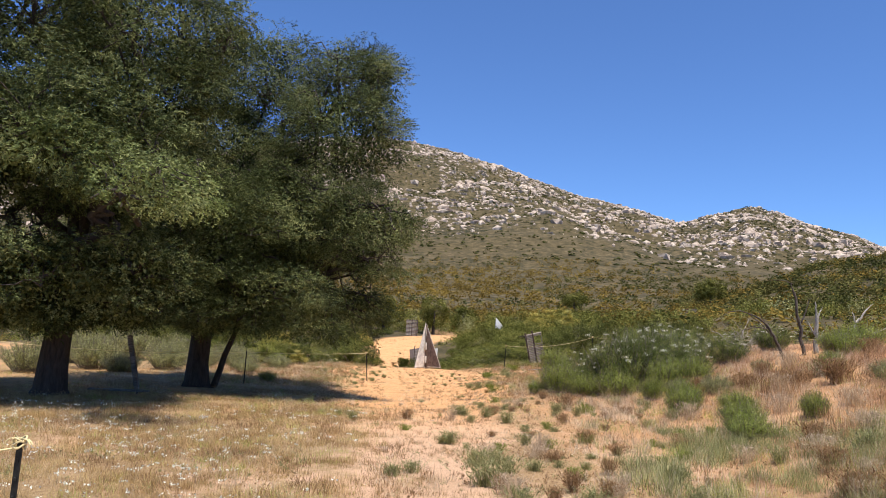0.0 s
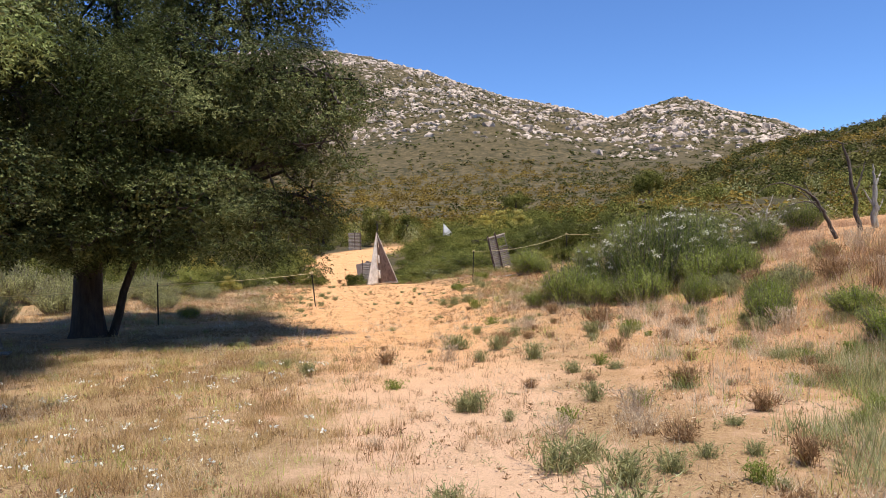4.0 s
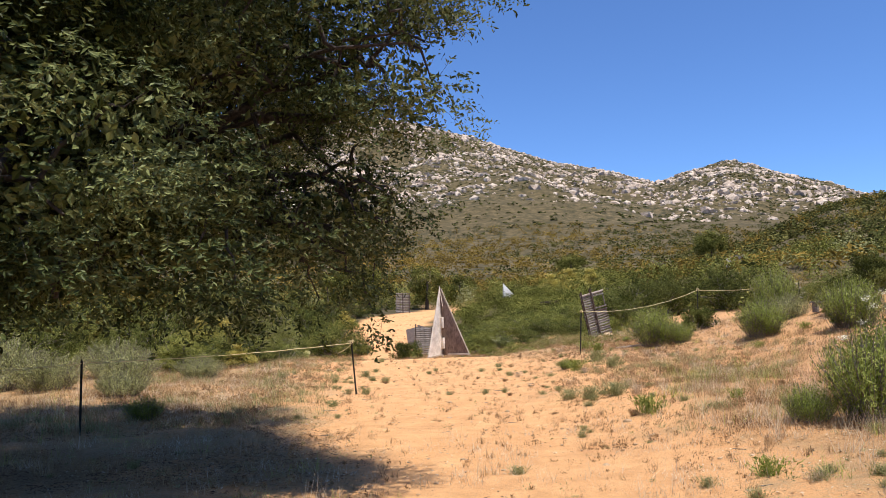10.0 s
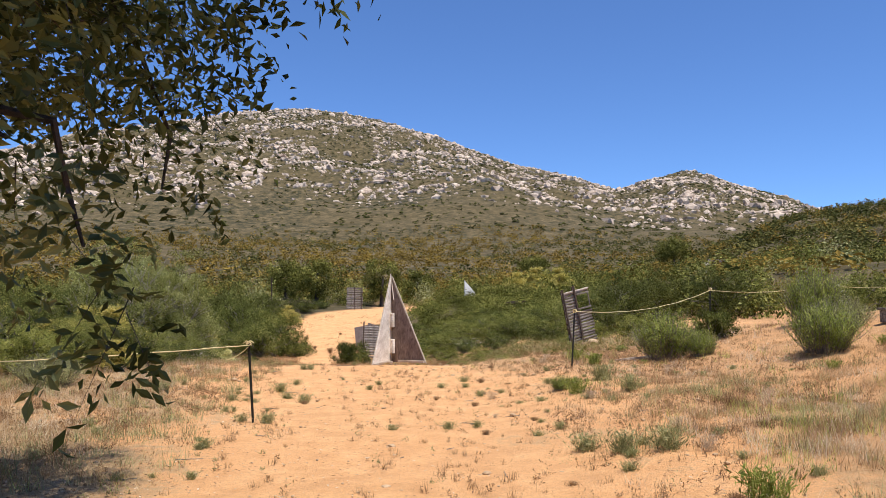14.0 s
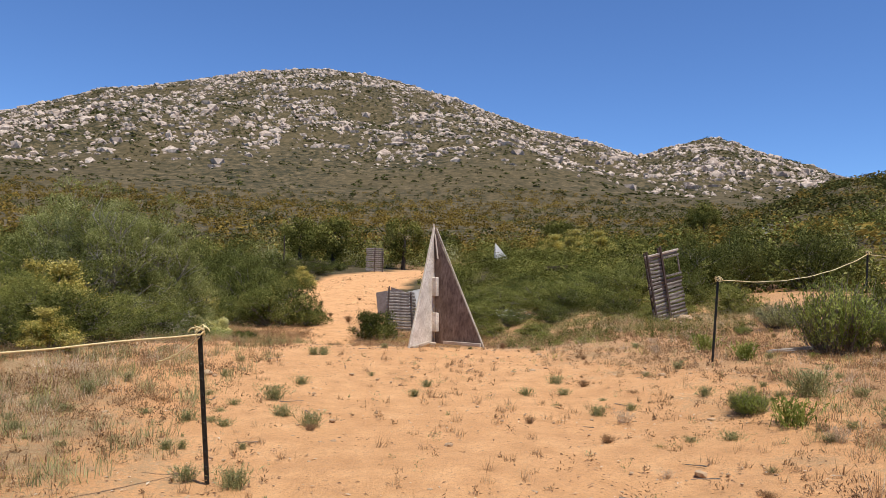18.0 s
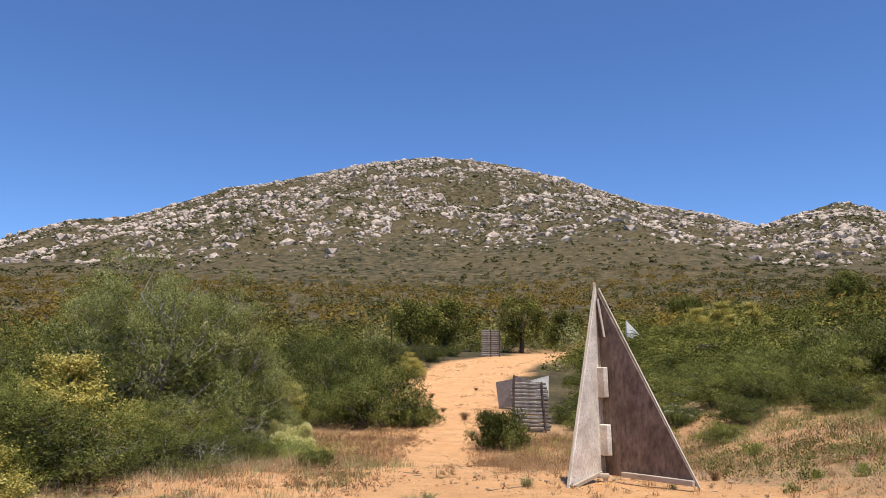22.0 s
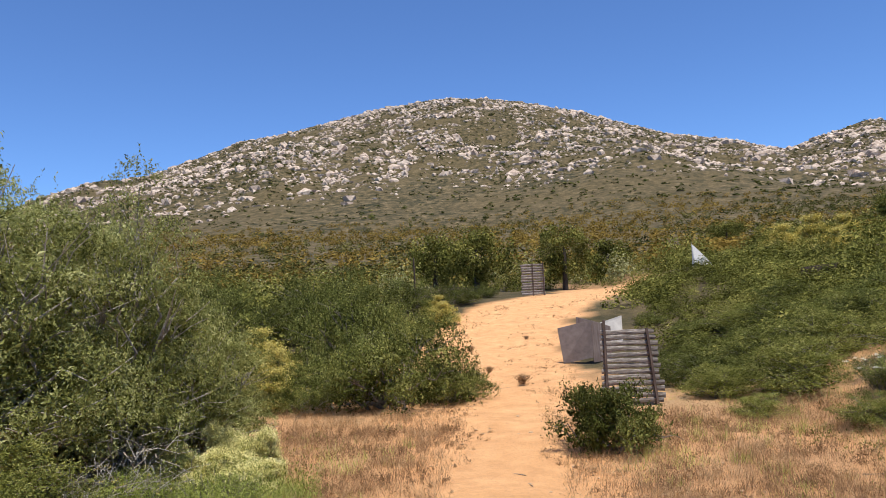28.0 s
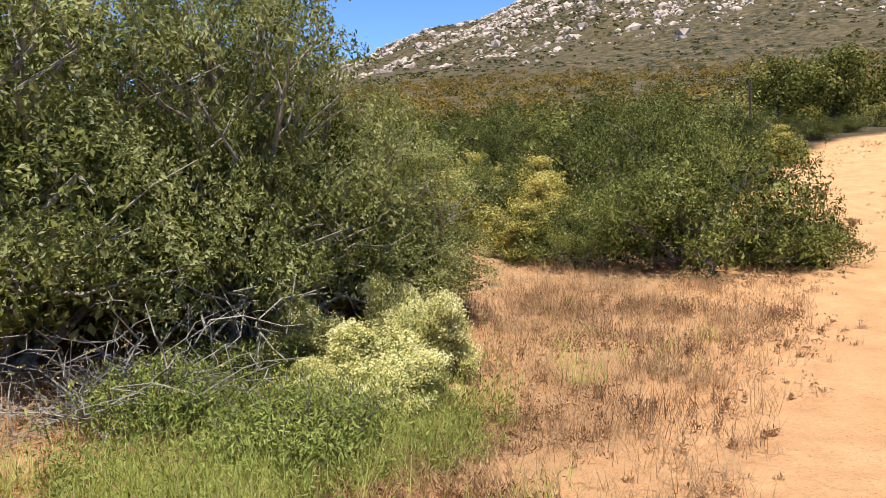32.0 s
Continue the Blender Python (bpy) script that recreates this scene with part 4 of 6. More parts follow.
for x, y, a, s, t in [(-9.6, 51.4, 70, 1.1, 1.0), (-6.4, 66.2, 70, 0.9, 1.0), (-6.9, 68.0, 200, 1.0, 0.9), (9.6, 75.8, 160, 1.7, 0.9), (11.6, 76.6, 20, 1.9, 0.9), (10.4, 71.0, 110, 1.3, 0.9), (13.5, 78.0, 60, 1.8, 0.9), (-8.6, 53.6, 40, 0.8, 0.8), (-9.9, 52.2, 10, 0.9, 0.9), (-7.6, 50.4, 60, 0.85, 0.9), (-8.2, 51.8, 160, 0.9, 1.1), (-8.0, 39.7, 90, 1.3, 1.05), (-7.1, 38.4, 250, 0.9, 0.9), (-6.2, 35.4, 30, 0.7, 0.9), (-10.4, 56.4, 200, 1.2, 1.0), (-12.8, 58.0, 300, 1.3, 1.0), (-9.3, 38.9, 20, 1.0, 0.9), (-8.9, 40.6, 310, 1.1, 1.3), (-10.0, 37.6, 130, 1.0, 1.2), (-17.0, 60.0, 120, 1.5, 1.0)]:
    stand_copy(yellow, x, y, a, s, t)
cream = bush_thing("cream_flowering_shrub", "low shrub with dense pale cream blossom", "shrub", 0.55, 0.8, 0.03, 6500, BRIGHT_LEAF, 39, 0.5, 12, CREAM_BLOOM, 4.5)
stand(cream, -6.0, 44.7, 0, 0.85, 1.0)
for x, y, a, q, t in [(-6.85, 44.9, 110, 0.7, 1.3), (-5.75, 44.5, 200, 0.75, 0.9), (-6.5, 45.6, 20, 0.6, 1.9), (-6.35, 44.3, 300, 0.5, 0.9), (-6.0, 45.3, 150, 0.7, 1.6)]:
    stand_copy(cream, x, y, a, q, t)
def broom_bush(name, label, size, height, stems, mat, seed, per=26, leaf=0.055, heads=0):
    """A bush of many upright leafy rods that fan out from its foot, with flat flower heads on some."""
    r = np.random.default_rng(seed)
    ob = thing(name, Matrix(), label, "bush")
    th, rad = r.uniform(0, 6.283, stems), np.sqrt(r.uniform(0, 1, stems))
    out = np.stack([np.cos(th), np.sin(th), 0 * th], 1) * rad[:, None]
    foot = out * size * 0.45 + r.normal(size=(stems, 3)) * (0.04, 0.04, 0)
    tall = height * (1 - 0.35 * rad ** 2) * r.uniform(0.65, 1.08, stems)
    tip = out * size * 0.95 + r.normal(size=(stems, 3)) * (0.07, 0.07, 0) + np.stack([0 * tall, 0 * tall, tall], 1)
    wood = [tube(limb_path(f, t, 0.02, r, 5, 0.1), np.linspace(0.007, 0.003, 5), 4) for f, t in zip(foot[:: max(1, stems // 160)], tip[:: max(1, stems // 160)])]
    part_np("stem_work", *join_np(wood), TWIG, ob)
    f = r.uniform(0.12, 1.0, (stems, per, 1)) ** 0.75
    at = foot[:, None] + (tip - foot)[:, None] * f + r.normal(size=(stems, per, 3)) * 0.018
    way = np.repeat((tip - foot) / tall[:, None], per, 0) + units(stems * per, r) * 0.35
    at = at.reshape(-1, 3)
    part_np("foliage", *leaves(at, leaf, leaf * 0.26, r, way, 0.3, np.repeat(out, per, 0) + units(len(at), r) * 0.6 + (0, 0, 0.5), 0.4), mat, ob)
    if heads:
        pick = tip[np.argsort(r.normal(size=stems) - tip[:, 2] / height)[:heads]]
        pts = np.repeat(pick, 40, 0) + r.normal(size=(heads * 40, 3)) * (0.042, 0.042, 0.022) + (0, 0, 0.03)
        part_np("blossom", *leaves(pts, 0.032, 0.024, r, None, 1.0, np.repeat([[0.0, 0.0, 1.0]], len(pts), 0), 0.3), WHITE_BLOOM, ob)
    return ob


white = broom_bush("white_flowering_bush", "tall bush of green upright stems with white flower heads", 1.1, 1.75, 620, FEATHER_LEAF, 41, 30, 0.06, 24)
stand(white, 6.7, 20.7, 0, 1.15, 1.0)
for x, y, a, s, t in [(7.2, 22.6, 40, 1.0, 0.95), (8.6, 20.6, 310, 0.8, 0.8), (7.8, 21.4, 90, 1.05, 1.05), (8.9, 22.8, 200, 0.9, 0.95), (10.4, 22.4, 300, 0.75, 0.8), (5.6, 21.2, 160, 0.8, 0.95), (9.9, 25.0, 60, 0.9, 0.9), (10.9, 35.9, 20, 0.7, 0.8), (3.2, 49.0, 20, 0.6, 0.6), (12.6, 24.2, 240, 0.7, 0.8)]:
    stand_copy(white, x, y, a, s, t)
fresh = broom_bush("feathery_green_bush", "bright green feathery bush of upright stems", 0.7, 1.15, 420, BRIGHT_LEAF, 43, 28, 0.055)
stand(fresh, 4.7, 20.5, 0, 0.95)
for x, y, a, s, t in [(6.9, 11.6, 20, 0.7, 0.55), (5.2, 6.6, 100, 0.42, 0.5), (12.3, 19.0, 70, 1.0, 0.7), (13.2, 19.6, 150, 1.1, 0.7), (6.2, 19.6, 150, 1.0, 0.85), (9.2, 29.0, 10, 1.1, 0.9), (8.0, 31.0, 100, 1.0, 0.9), (3.0, 30.6, 220, 0.35, 0.7), (5.3, 20.0, 120, 0.75, 0.9), (4.1, 20.9, 240, 0.5, 0.8), (7.7, 19.7, 20, 1.0, 0.85), (8.4, 19.4, 200, 0.8, 0.9), (7.1, 12.4, 50, 0.75, 0.65), (7.6, 14.0, 300, 0.7, 0.6), (-5.7, 43.5, 60, 0.8, 0.5), (-6.6, 43.3, 10, 0.7, 0.6), (6.5, 38.4, 0, 0.3, 0.6), (6.4, 34.8, 120, 1.15, 0.95), (10.6, 35.8, 30, 1.1, 1.2), (-5.2, 25.2, 100, 0.55, 0.7), (7.0, 34.2, 210, 0.6, 0.9)]:
    stand_copy(fresh, x, y, a, s, t)


def dead_brush(seed, count, reach, label):
    """A tangle of bare bleached twigs."""
    r = np.random.default_rng(seed)
    ob = thing("dead_brush", Matrix(), label, "brush")
    for n in range(6):
        twigs = []
        for _ in range(count // 6):
            d = units(1, r)[0] * (1, 1, 0.6) + (0, 0, 0.45)
            a = np.array([r.normal() * 0.1, r.normal() * 0.1, 0.0])
            b = a + d * reach * r.uniform(0.5, 1.0)
            p = limb_path(a, b, reach * 0.12, r, 7, 0.25)
            twigs.append(tube(p, np.linspace(0.011, 0.003, 7), 4))
            for _ in range(3):
                k = r.integers(2, 6)
                twigs.append(tube(limb_path(p[k], p[k] + r.normal(size=3) * reach * 0.18, 0.01, r, 4, 0.2), np.linspace(0.005, 0.002, 4), 3))
        part_np("bough", *join_np(twigs), DEAD_WOOD, ob)
    return ob


snag = dead_brush(71, 54, 1.2, "tangle of bare bleached twigs at the foot of the bush")
stand(snag, -7.36, 44.66, 0, 1.15, 1.25)
for x, y, a, q, t in [(-6.7, 43.18, 90, 0.9, 0.8), (-8.43, 46.73, 200, 0.9, 1.3), (-6.9, 50.3, 30, 0.6, 0.8), (-5.3, 38.4, 200, 0.6, 0.8), (-6.3, 37.3, 120, 0.75, 0.8), (-6.2, 40.2, 10, 0.6, 0.8), (-7.0, 43.0, 60, 0.7, 0.6), (11.9, 25.2, 300, 1.2, 0.9), (9.8, 27.0, 20, 0.9, 0.8)]:
    stand_copy(snag, x, y, a, q, t)

pale = broom_bush("grey_green_brush", "pale grey-green brush behind the rope", 0.9, 1.05, 400, GREY_LEAF, 47, 26, 0.06)
stand(pale, -9.6, 27.2, 40, 1.1, 0.9)
for x, y, a, q, t in [(-11.8, 25.8, 130, 1.3, 1.0), (-7.6, 30.2, 290, 1.0, 0.9), (-14.0, 28.0, 200, 1.5, 1.0), (-8.8, 32.6, 90, 1.1, 0.9), (-17, 24, 70, 1.6, 1.1), (-13, 31.5, 10, 1.5, 1.0), (-16.5, 19.5, 210, 1.3, 1.0), (-10.5, 30.0, 340, 1.2, 1.1),
                      (-6.6, 32.8, 50, 0.8, 0.8), (-9.0, 29.4, 250, 1.0, 0.9), (-12.4, 22.6, 20, 1.2, 0.9), (-10.2, 24.4, 120, 0.9, 0.8), (-6.9, 28.4, 190, 0.7, 0.8), (7.4, 38.6, 100, 0.7, 0.8), (9.6, 33.0, 10, 0.8, 0.9)]:
    stand_copy(pale, x, y, a, q, t)

# ---- things made of timber, sheet and rope ----
def slab(points, thick, mat, name, parent, label="", bevel=0.003):
    """A flat board of any outline: its corners in order, and its thickness."""
    p = [Vector(q) for q in points]
    n = (p[1] - p[0]).cross(p[2] - p[0]).normalized() * thick * 0.5
    bm = bmesh.new()
    a = [bm.verts.new(q - n) for q in p]
    b = [bm.verts.new(q + n) for q in p]
    bm.faces.new(a[::-1])
    bm.faces.new(b)
    for i in range(len(p)):
        j = (i + 1) % len(p)
        bm.faces.new((a[i], a[j], b[j], b[i]))
    bmesh.ops.recalc_face_normals(bm, faces=bm.faces)
    bmesh.ops.bevel(bm, geom=list(bm.edges), offset=bevel, segments=1, affect="EDGES")
    return part(name, bm, mat, parent, label)


def bar(a, b, w, d, mat, name, parent, label="", face=(0, -1, 0)):
    """A straight batten from a to b, w wide and d deep, its broad side turned to face."""
    a, b = Vector(a), Vector(b)
    z = (b - a).normalized()
    y = (Vector(face) - z * z.dot(Vector(face))).normalized()
    x = y.cross(z)
    m = Matrix((x, y, z)).transposed().to_4x4()
    bm = bmesh.new()
    bmesh.ops.create_cube(bm, size=1.0, matrix=Matrix.Diagonal((w, d, (b - a).length, 1)))
    bmesh.ops.bevel(bm, geom=list(bm.edges), offset=min(w, d) * 0.12, segments=1, affect="EDGES")
    ob = part(name, bm, mat, parent, label)
    ob.matrix_local = Matrix.Translation((a + b) / 2) @ m
    return ob


def sail_bunker(at, left, right, mid, top, label, pale, dark, detail=True):
    """Two tall triangles of plywood that meet at an upright edge, like a sail folded down the middle."""
    x, y = at
    ob = thing("plywood_bunker", pose(x, y, float(land(x, y))), label, "bunker", "plywood bunkers on the sand")
    L, R, M, T = (Vector(q) for q in (left, right, mid, top))
    T2 = T + Vector((0.012, -0.004, -0.04))
    slab([L, M + Vector((-0.012, 0, 0)), T], 0.018, pale, "left_panel", ob, "pale sun-bleached plywood panel")
    slab([M + Vector((0.012, 0, 0)), R, T2], 0.018, dark, "right_panel", ob, "dark brown weathered plywood panel")
    if not detail:
        return ob
    nl = (M - L).cross(T - L).normalized()
    nl = nl if nl.y < 0 else -nl
    nr = (R - M).cross(T - M).normalized()
    nr = nr if nr.y < 0 else -nr
    bar(L + Vector((-0.02, 0, -0.02)), T + Vector((-0.012, 0, 0.01)), 0.028, 0.024, RAW_EDGE, "edge_strip", ob, "pale timber edge strip", nl)
    bar(R + Vector((0.022, 0, -0.02)), T2 + Vector((0.022, 0, 0.02)), 0.024, 0.02, RAW_EDGE, "edge_strip", ob, "pale timber edge strip", nr)
    bar(M + Vector((0, -0.02, -0.16)), M * 0.03 + T * 0.97 + Vector((0, -0.01, 0)), 0.03, 0.03, RAW_EDGE, "corner_post", ob, "", nl)
    bar(L + nl * 0.03 + Vector((0.01, 0, 0.035)), M + nl * 0.03 + Vector((-0.04, 0, 0.03)), 0.045, 0.035, RAW_EDGE, "bottom_batten", ob, "", nl)
    u = (R - M).normalized()
    bar(M + u * 0.33 + nr * 0.035 + Vector((0, 0, 0.03)), R - u * 0.02 + nr * 0.035 + Vector((0, 0, 0.03)), 0.06, 0.045, RAW_EDGE, "bottom_batten", ob, "", nr)
    up = T - M
    for f0, f1, w in ((0.40, 0.56, 0.15), (0.10, 0.26, 0.16)):
        c = M + up * ((f0 + f1) / 2) + u * (w * 0.55) + nr * 0.05
        cleat = bar(c - up * ((f1 - f0) / 2), c + up * ((f1 - f0) / 2), w, 0.075, PALE_PLY, "cleat", ob, "pale wooden cleat", nr)
        strip = bar(c + u * w * 0.5 - up * ((f1 - f0) / 2), c + u * w * 0.5 + up * ((f1 - f0) / 2), 0.018, 0.09, RAW_EDGE, "cleat_edge", ob, "", nr)
        strip.parent, strip.matrix_parent_inverse = cleat, cleat.matrix_local.inverted()
    a = M + up * 0.72 + u * 0.14 + nr * 0.03
    bar(a, M + up * 0.93 + u * 0.055 + nr * 0.03, 0.018, 0.03, RAW_EDGE, "slot_strip", ob, "thin pale strip", nr)
    slab([M + up * 0.72 + u * 0.03 + nr * 0.016, M + up * 0.72 + u * 0.12 + nr * 0.016, M + up * 0.93 + u * 0.045 + nr * 0.016, M + up * 0.93 + u * 0.015 + nr * 0.016], 0.012, DARK_BATTEN, "slot_board", ob, "dark slot board")
    bar(T + Vector((0, 0.01, -0.1)), T + Vector((-0.02, 0.01, 0.06)), 0.035, 0.03, RAW_EDGE, "peak_stake", ob)
    for k, dx in enumerate((-0.045, 0.03)):
        bar(L + Vector((dx, 0.0, -0.30)), L + Vector((dx + 0.03, 0.02, 0.03)), 0.04, 0.035, DARK_BATTEN if k == 0 else RAW_EDGE, "foot_stake", ob)
    f = M + u * 0.12 + nr * 0.10
    bar(f + Vector((0, 0, -0.24)), f + Vector((0, 0, -0.02)), 0.05, 0.04, RAW_EDGE, "foot_block", ob)
    bar(f + Vector((-0.12, 0, 0.0)), f + Vector((0.04, 0, 0.0)), 0.06, 0.05, RAW_EDGE, "foot_block", ob, "", (0, 0, 1))
    return ob


Z0 = float(land(0.0, 37.6))
sail_bunker((0.0, 37.6), (-0.44, -0.55, -0.02), (0.91, -0.77, 0.09), (0.05, 0.32, 0.04), (0.0, 0.40, 2.44 - Z0), "tall triangular bunker of pale and dark weathered plywood on sand", PALE_PLY, DARK_PLY)
ZF = float(land(6.2, 79.6))
sail_bunker((6.2, 79.6), (-0.22, -0.3, 0.02), (0.95, -0.35, 0.02), (-0.1, -0.5, 0.02), (-0.15, -0.05, 4.1 - ZF), "distant triangular bunker of whitened plywood among bushes", WHITE_PLY, WHITE_PLY, False)


def slat_screen(at, width, height, count, lean, pitch, turn, label, battens, window=None, seed=0, mat=None, splay=0.0):
    """Horizontal boards nailed to upright battens."""
    r = np.random.default_rng(seed)
    x, y = at
    ob = thing("slatted_screen", pose(x, y, float(land(x, y)), 0, 0, turn) @ pose(0, 0, 0, pitch, lean, 0), label, "screen", "slatted timber screens")
    step = height / count
    shared = {}
    for i in range(count):
        z = 0.04 + (i + 0.5) * step
        x0, x1 = -width / 2 + r.uniform(-0.05, 0.03), width / 2 + r.uniform(-0.03, 0.05) + splay * (1 - z / height)
        if window and window[1] < z / height < window[2]:
            x1 = -width / 2 + width * window[0]
        key = (round((x1 - x0) / 0.1), i % 3)
        if key not in shared:
            n = 6
            px = np.linspace(-0.5, 0.5, n) * (x1 - x0)
            line = np.stack([px, r.normal(size=n) * 0.004, r.normal(size=n) * step * 0.07], 1)
            v, f = tube(line, step * 0.5 * r.uniform(0.74, 1.02, n), 9, 0.14, i)
            v[:, 1] *= 0.4
            me = bpy.data.meshes.new("slat")
            ends = [list(range(9)), list(range(9 * n - 1, 9 * n - 10, -1))]
            me.from_pydata(v.tolist(), [], f.tolist() + ends)
            me.materials.append(mat or GREY_SLAT)
            shared[key] = me
        s = new("slat", shared[key])
        s.parent = ob
        s.matrix_local = pose((x0 + x1) / 2, r.uniform(-0.008, 0.008), z, r.uniform(-7, 7), r.uniform(-0.9, 0.9), 0)
    for u, lo, hi, w in battens:
        bx = -width / 2 + u * width
        foot = bx + (splay * (1 - lo / height) if u > 0.5 else 0.0)
        bar((foot, -0.055, lo), (bx, -0.055, hi), w, 0.035, DARK_BATTEN, "batten", ob)
        bar((foot, 0.055, lo), (bx, 0.055, hi - 0.05), w, 0.035, DARK_BATTEN, "batten", ob)
    if window:
        wx = -width / 2 + width * window[0]
        for z0 in (window[1] * height, window[2] * height):
            bar((wx - 0.02, -0.03, z0 + 0.03), (width / 2 + 0.01, -0.03, z0 + 0.03), 0.05, 0.03, GREY_SLAT, "window_rail", ob)
        bar((width / 2 - 0.02, -0.01, window[1] * height), (width / 2 - 0.02, -0.01, window[2] * height + 0.05), 0.04, 0.03, GREY_SLAT, "window_jamb", ob)
        bar((-width / 2 - 0.02, -0.01, height + 0.05), (width / 2 + 0.03, -0.01, height + 0.05), 0.05, 0.06, RAW_EDGE, "top_rail", ob)
    return ob


slat_screen((-0.75, 50.75), 1.02, 1.40, 13, 1.0, -4, 6, "screen of grey weathered boards on two dark battens beside the track", [(0.07, 0.0, 1.62, 0.05), (0.86, -0.05, 1.45, 0.05)], None, 3, None, 0.13)
slat_screen((6.62, 42.95), 1.02, 1.80, 18, -14.0, 3, 17, "tall leaning screen of grey boards with a window opening", [(0.02, -0.03, 2.0, 0.05), (0.46, 0.0, 2.05, 0.06)], (0.48, 0.66, 0.94), 5)
slat_screen((-2.85, 76.3), 1.2, 1.66, 12, 0.0, 0, 4, "distant screen of grey boards at the head of the track", [(0.5, 0.0, 1.75, 0.06), (0.97, 0.0, 1.75, 0.05)], None, 7)


def sheet_screen(at, panels, label, name="sheet_screen"):
    x, y = at
    z = float(land(x, y))
    ob = thing(name, pose(x, y, z), label, "screen")
    for pts, mat, lab in panels:
        slab(pts, 0.016, mat, "panel", ob, lab)
    return ob


BROWN_SHEET = wood_material("brown_sheet", (0.14, 0.10, 0.085), (0.23, 0.175, 0.15), (0.31, 0.25, 0.22), 0.5, 2, 0.5)
PALE_SHEET = plain_material("pale_grey_sheet", (0.34, 0.31, 0.28), (0.50, 0.46, 0.41), 3.0, 0.9)
sheet_screen((-1.4, 58.2), [([(-0.42, -0.1, 0.0), (0.42, -0.2, 0.16), (0.40, -0.15, 1.22), (-0.55, 0.1, 1.02)], GREY_SHEET, "grey painted board"),
                            ([(0.43, -0.2, 0.02), (1.0, 0.5, 0.02), (1.0, 0.5, 1.0), (0.41, -0.15, 1.22)], BROWN_SHEET, "dark board")], "bent screen of grey painted boards standing on the track's edge", "board_screen")
sheet_screen((-0.6, 60.8), [([(-0.75, 0.0, 0.0), (-0.1, 0.05, 0.0), (-0.05, 0.1, 0.85), (-0.7, 0.0, 1.05)], BROWN_SHEET, "brown board"),
                            ([(-0.1, 0.1, 0.0), (0.8, 0.5, 0.0), (0.85, 1.1, 1.0), (-0.05, 0.3, 0.78)], PALE_SHEET, "pale grey board")], "low screen of brown and pale boards behind bushes", "board_screen")
sheet_screen((25.6, 75.4), [([(-0.9, 0, 0.2), (0.9, 0.1, 0.2), (0.9, 0.1, 1.2), (-0.5, 0, 1.2)], GREY_SHEET, ""), ([(-0.95, -0.1, 0.1), (-0.55, -0.12, 0.1), (-0.5, 0, 1.1), (-0.9, 0, 1.0)], PALE_SHEET, "pale board")], "grey sheet bunker on the slope among shrubs", "board_screen")
sheet_screen((8.1, 66.0), [([(-0.75, 0, -0.3), (0.65, 0.1, -0.3), (0.7, 0.1, 0.58), (-0.7, 0, 0.45)], DARK_BATTEN, "")], "dark board standing among yellow shrubs", "board_screen")


def steel_post(at, height, lean_x, lean_y, label):
    """A T-shaped steel fence post with studs down its face."""
    x, y = at
    ob = thing("fence_post", pose(x, y, float(land(x, y))) @ pose(0, 0, 0, lean_y, lean_x, 0), label, "post", "rope fence posts")
    bm = box(0.036, 0.006, height + 0.3, (0, 0, height / 2 - 0.15), bevel=0.0015)
    box(0.006, 0.034, height + 0.3, (0, 0.02, height / 2 - 0.15), bevel=0.0015, bm=bm)
    part("shaft", bm, POST_PAINT, ob)
    for k in range(int(height / 0.11)):
        part("stud", box(0.014, 0.01, 0.022, (0, -0.007, 0.12 + k * 0.11), bevel=0.002), POST_PAINT, ob)
    return ob


def top_of(ob, height):
    return ob.matrix_world @ Vector((0, 0, height))


def rope(name, a, b, sag, label, thick=0.007):
    a, b = Vector(a), Vector(b)
    t = np.linspace(0, 1, 28)
    p = np.array(a)[None] * (1 - t[:, None]) + np.array(b)[None] * t[:, None]
    p[:, 2] -= sag * 4 * t * (1 - t)
    p += 0.004 * min(1.0, (b - a).length) * np.sin(t[:, None] * 37 + np.arange(3)[None] * 2)
    ob = part_np(name, *tube(p, np.full(28, thick), 6), ROPE, None, label, True)
    return tagged(ob, "", "rope")


def knot(post, height, seed):
    """The rope's turns round the head of a post, with loose ends."""
    r = np.random.default_rng(seed)
    t = np.linspace(0, 1, 60)
    coil = np.stack([0.034 * np.cos(t * 22), 0.034 * np.sin(t * 22), height - 0.05 + 0.07 * t + 0.012 * np.sin(t * 51)], 1)
    tied = part_np("rope_knot", *tube(coil, np.full(60, 0.0065), 6), ROPE, post, "knotted pale yellow rope", True)
    for k in range(3):
        th = r.uniform(0, 6.28)
        q = np.linspace(0, 1, 9)[:, None]
        e = np.array([[0.03 * np.cos(th), 0.03 * np.sin(th), height]]) + q * np.array([[np.cos(th) * 0.055, np.sin(th) * 0.055, 0.05]]) + (q ** 2) * np.array([[0, 0, -0.07]])
        part_np("rope_end", *tube(e, np.full(9, 0.0055), 6), ROPE, tied, "", True)


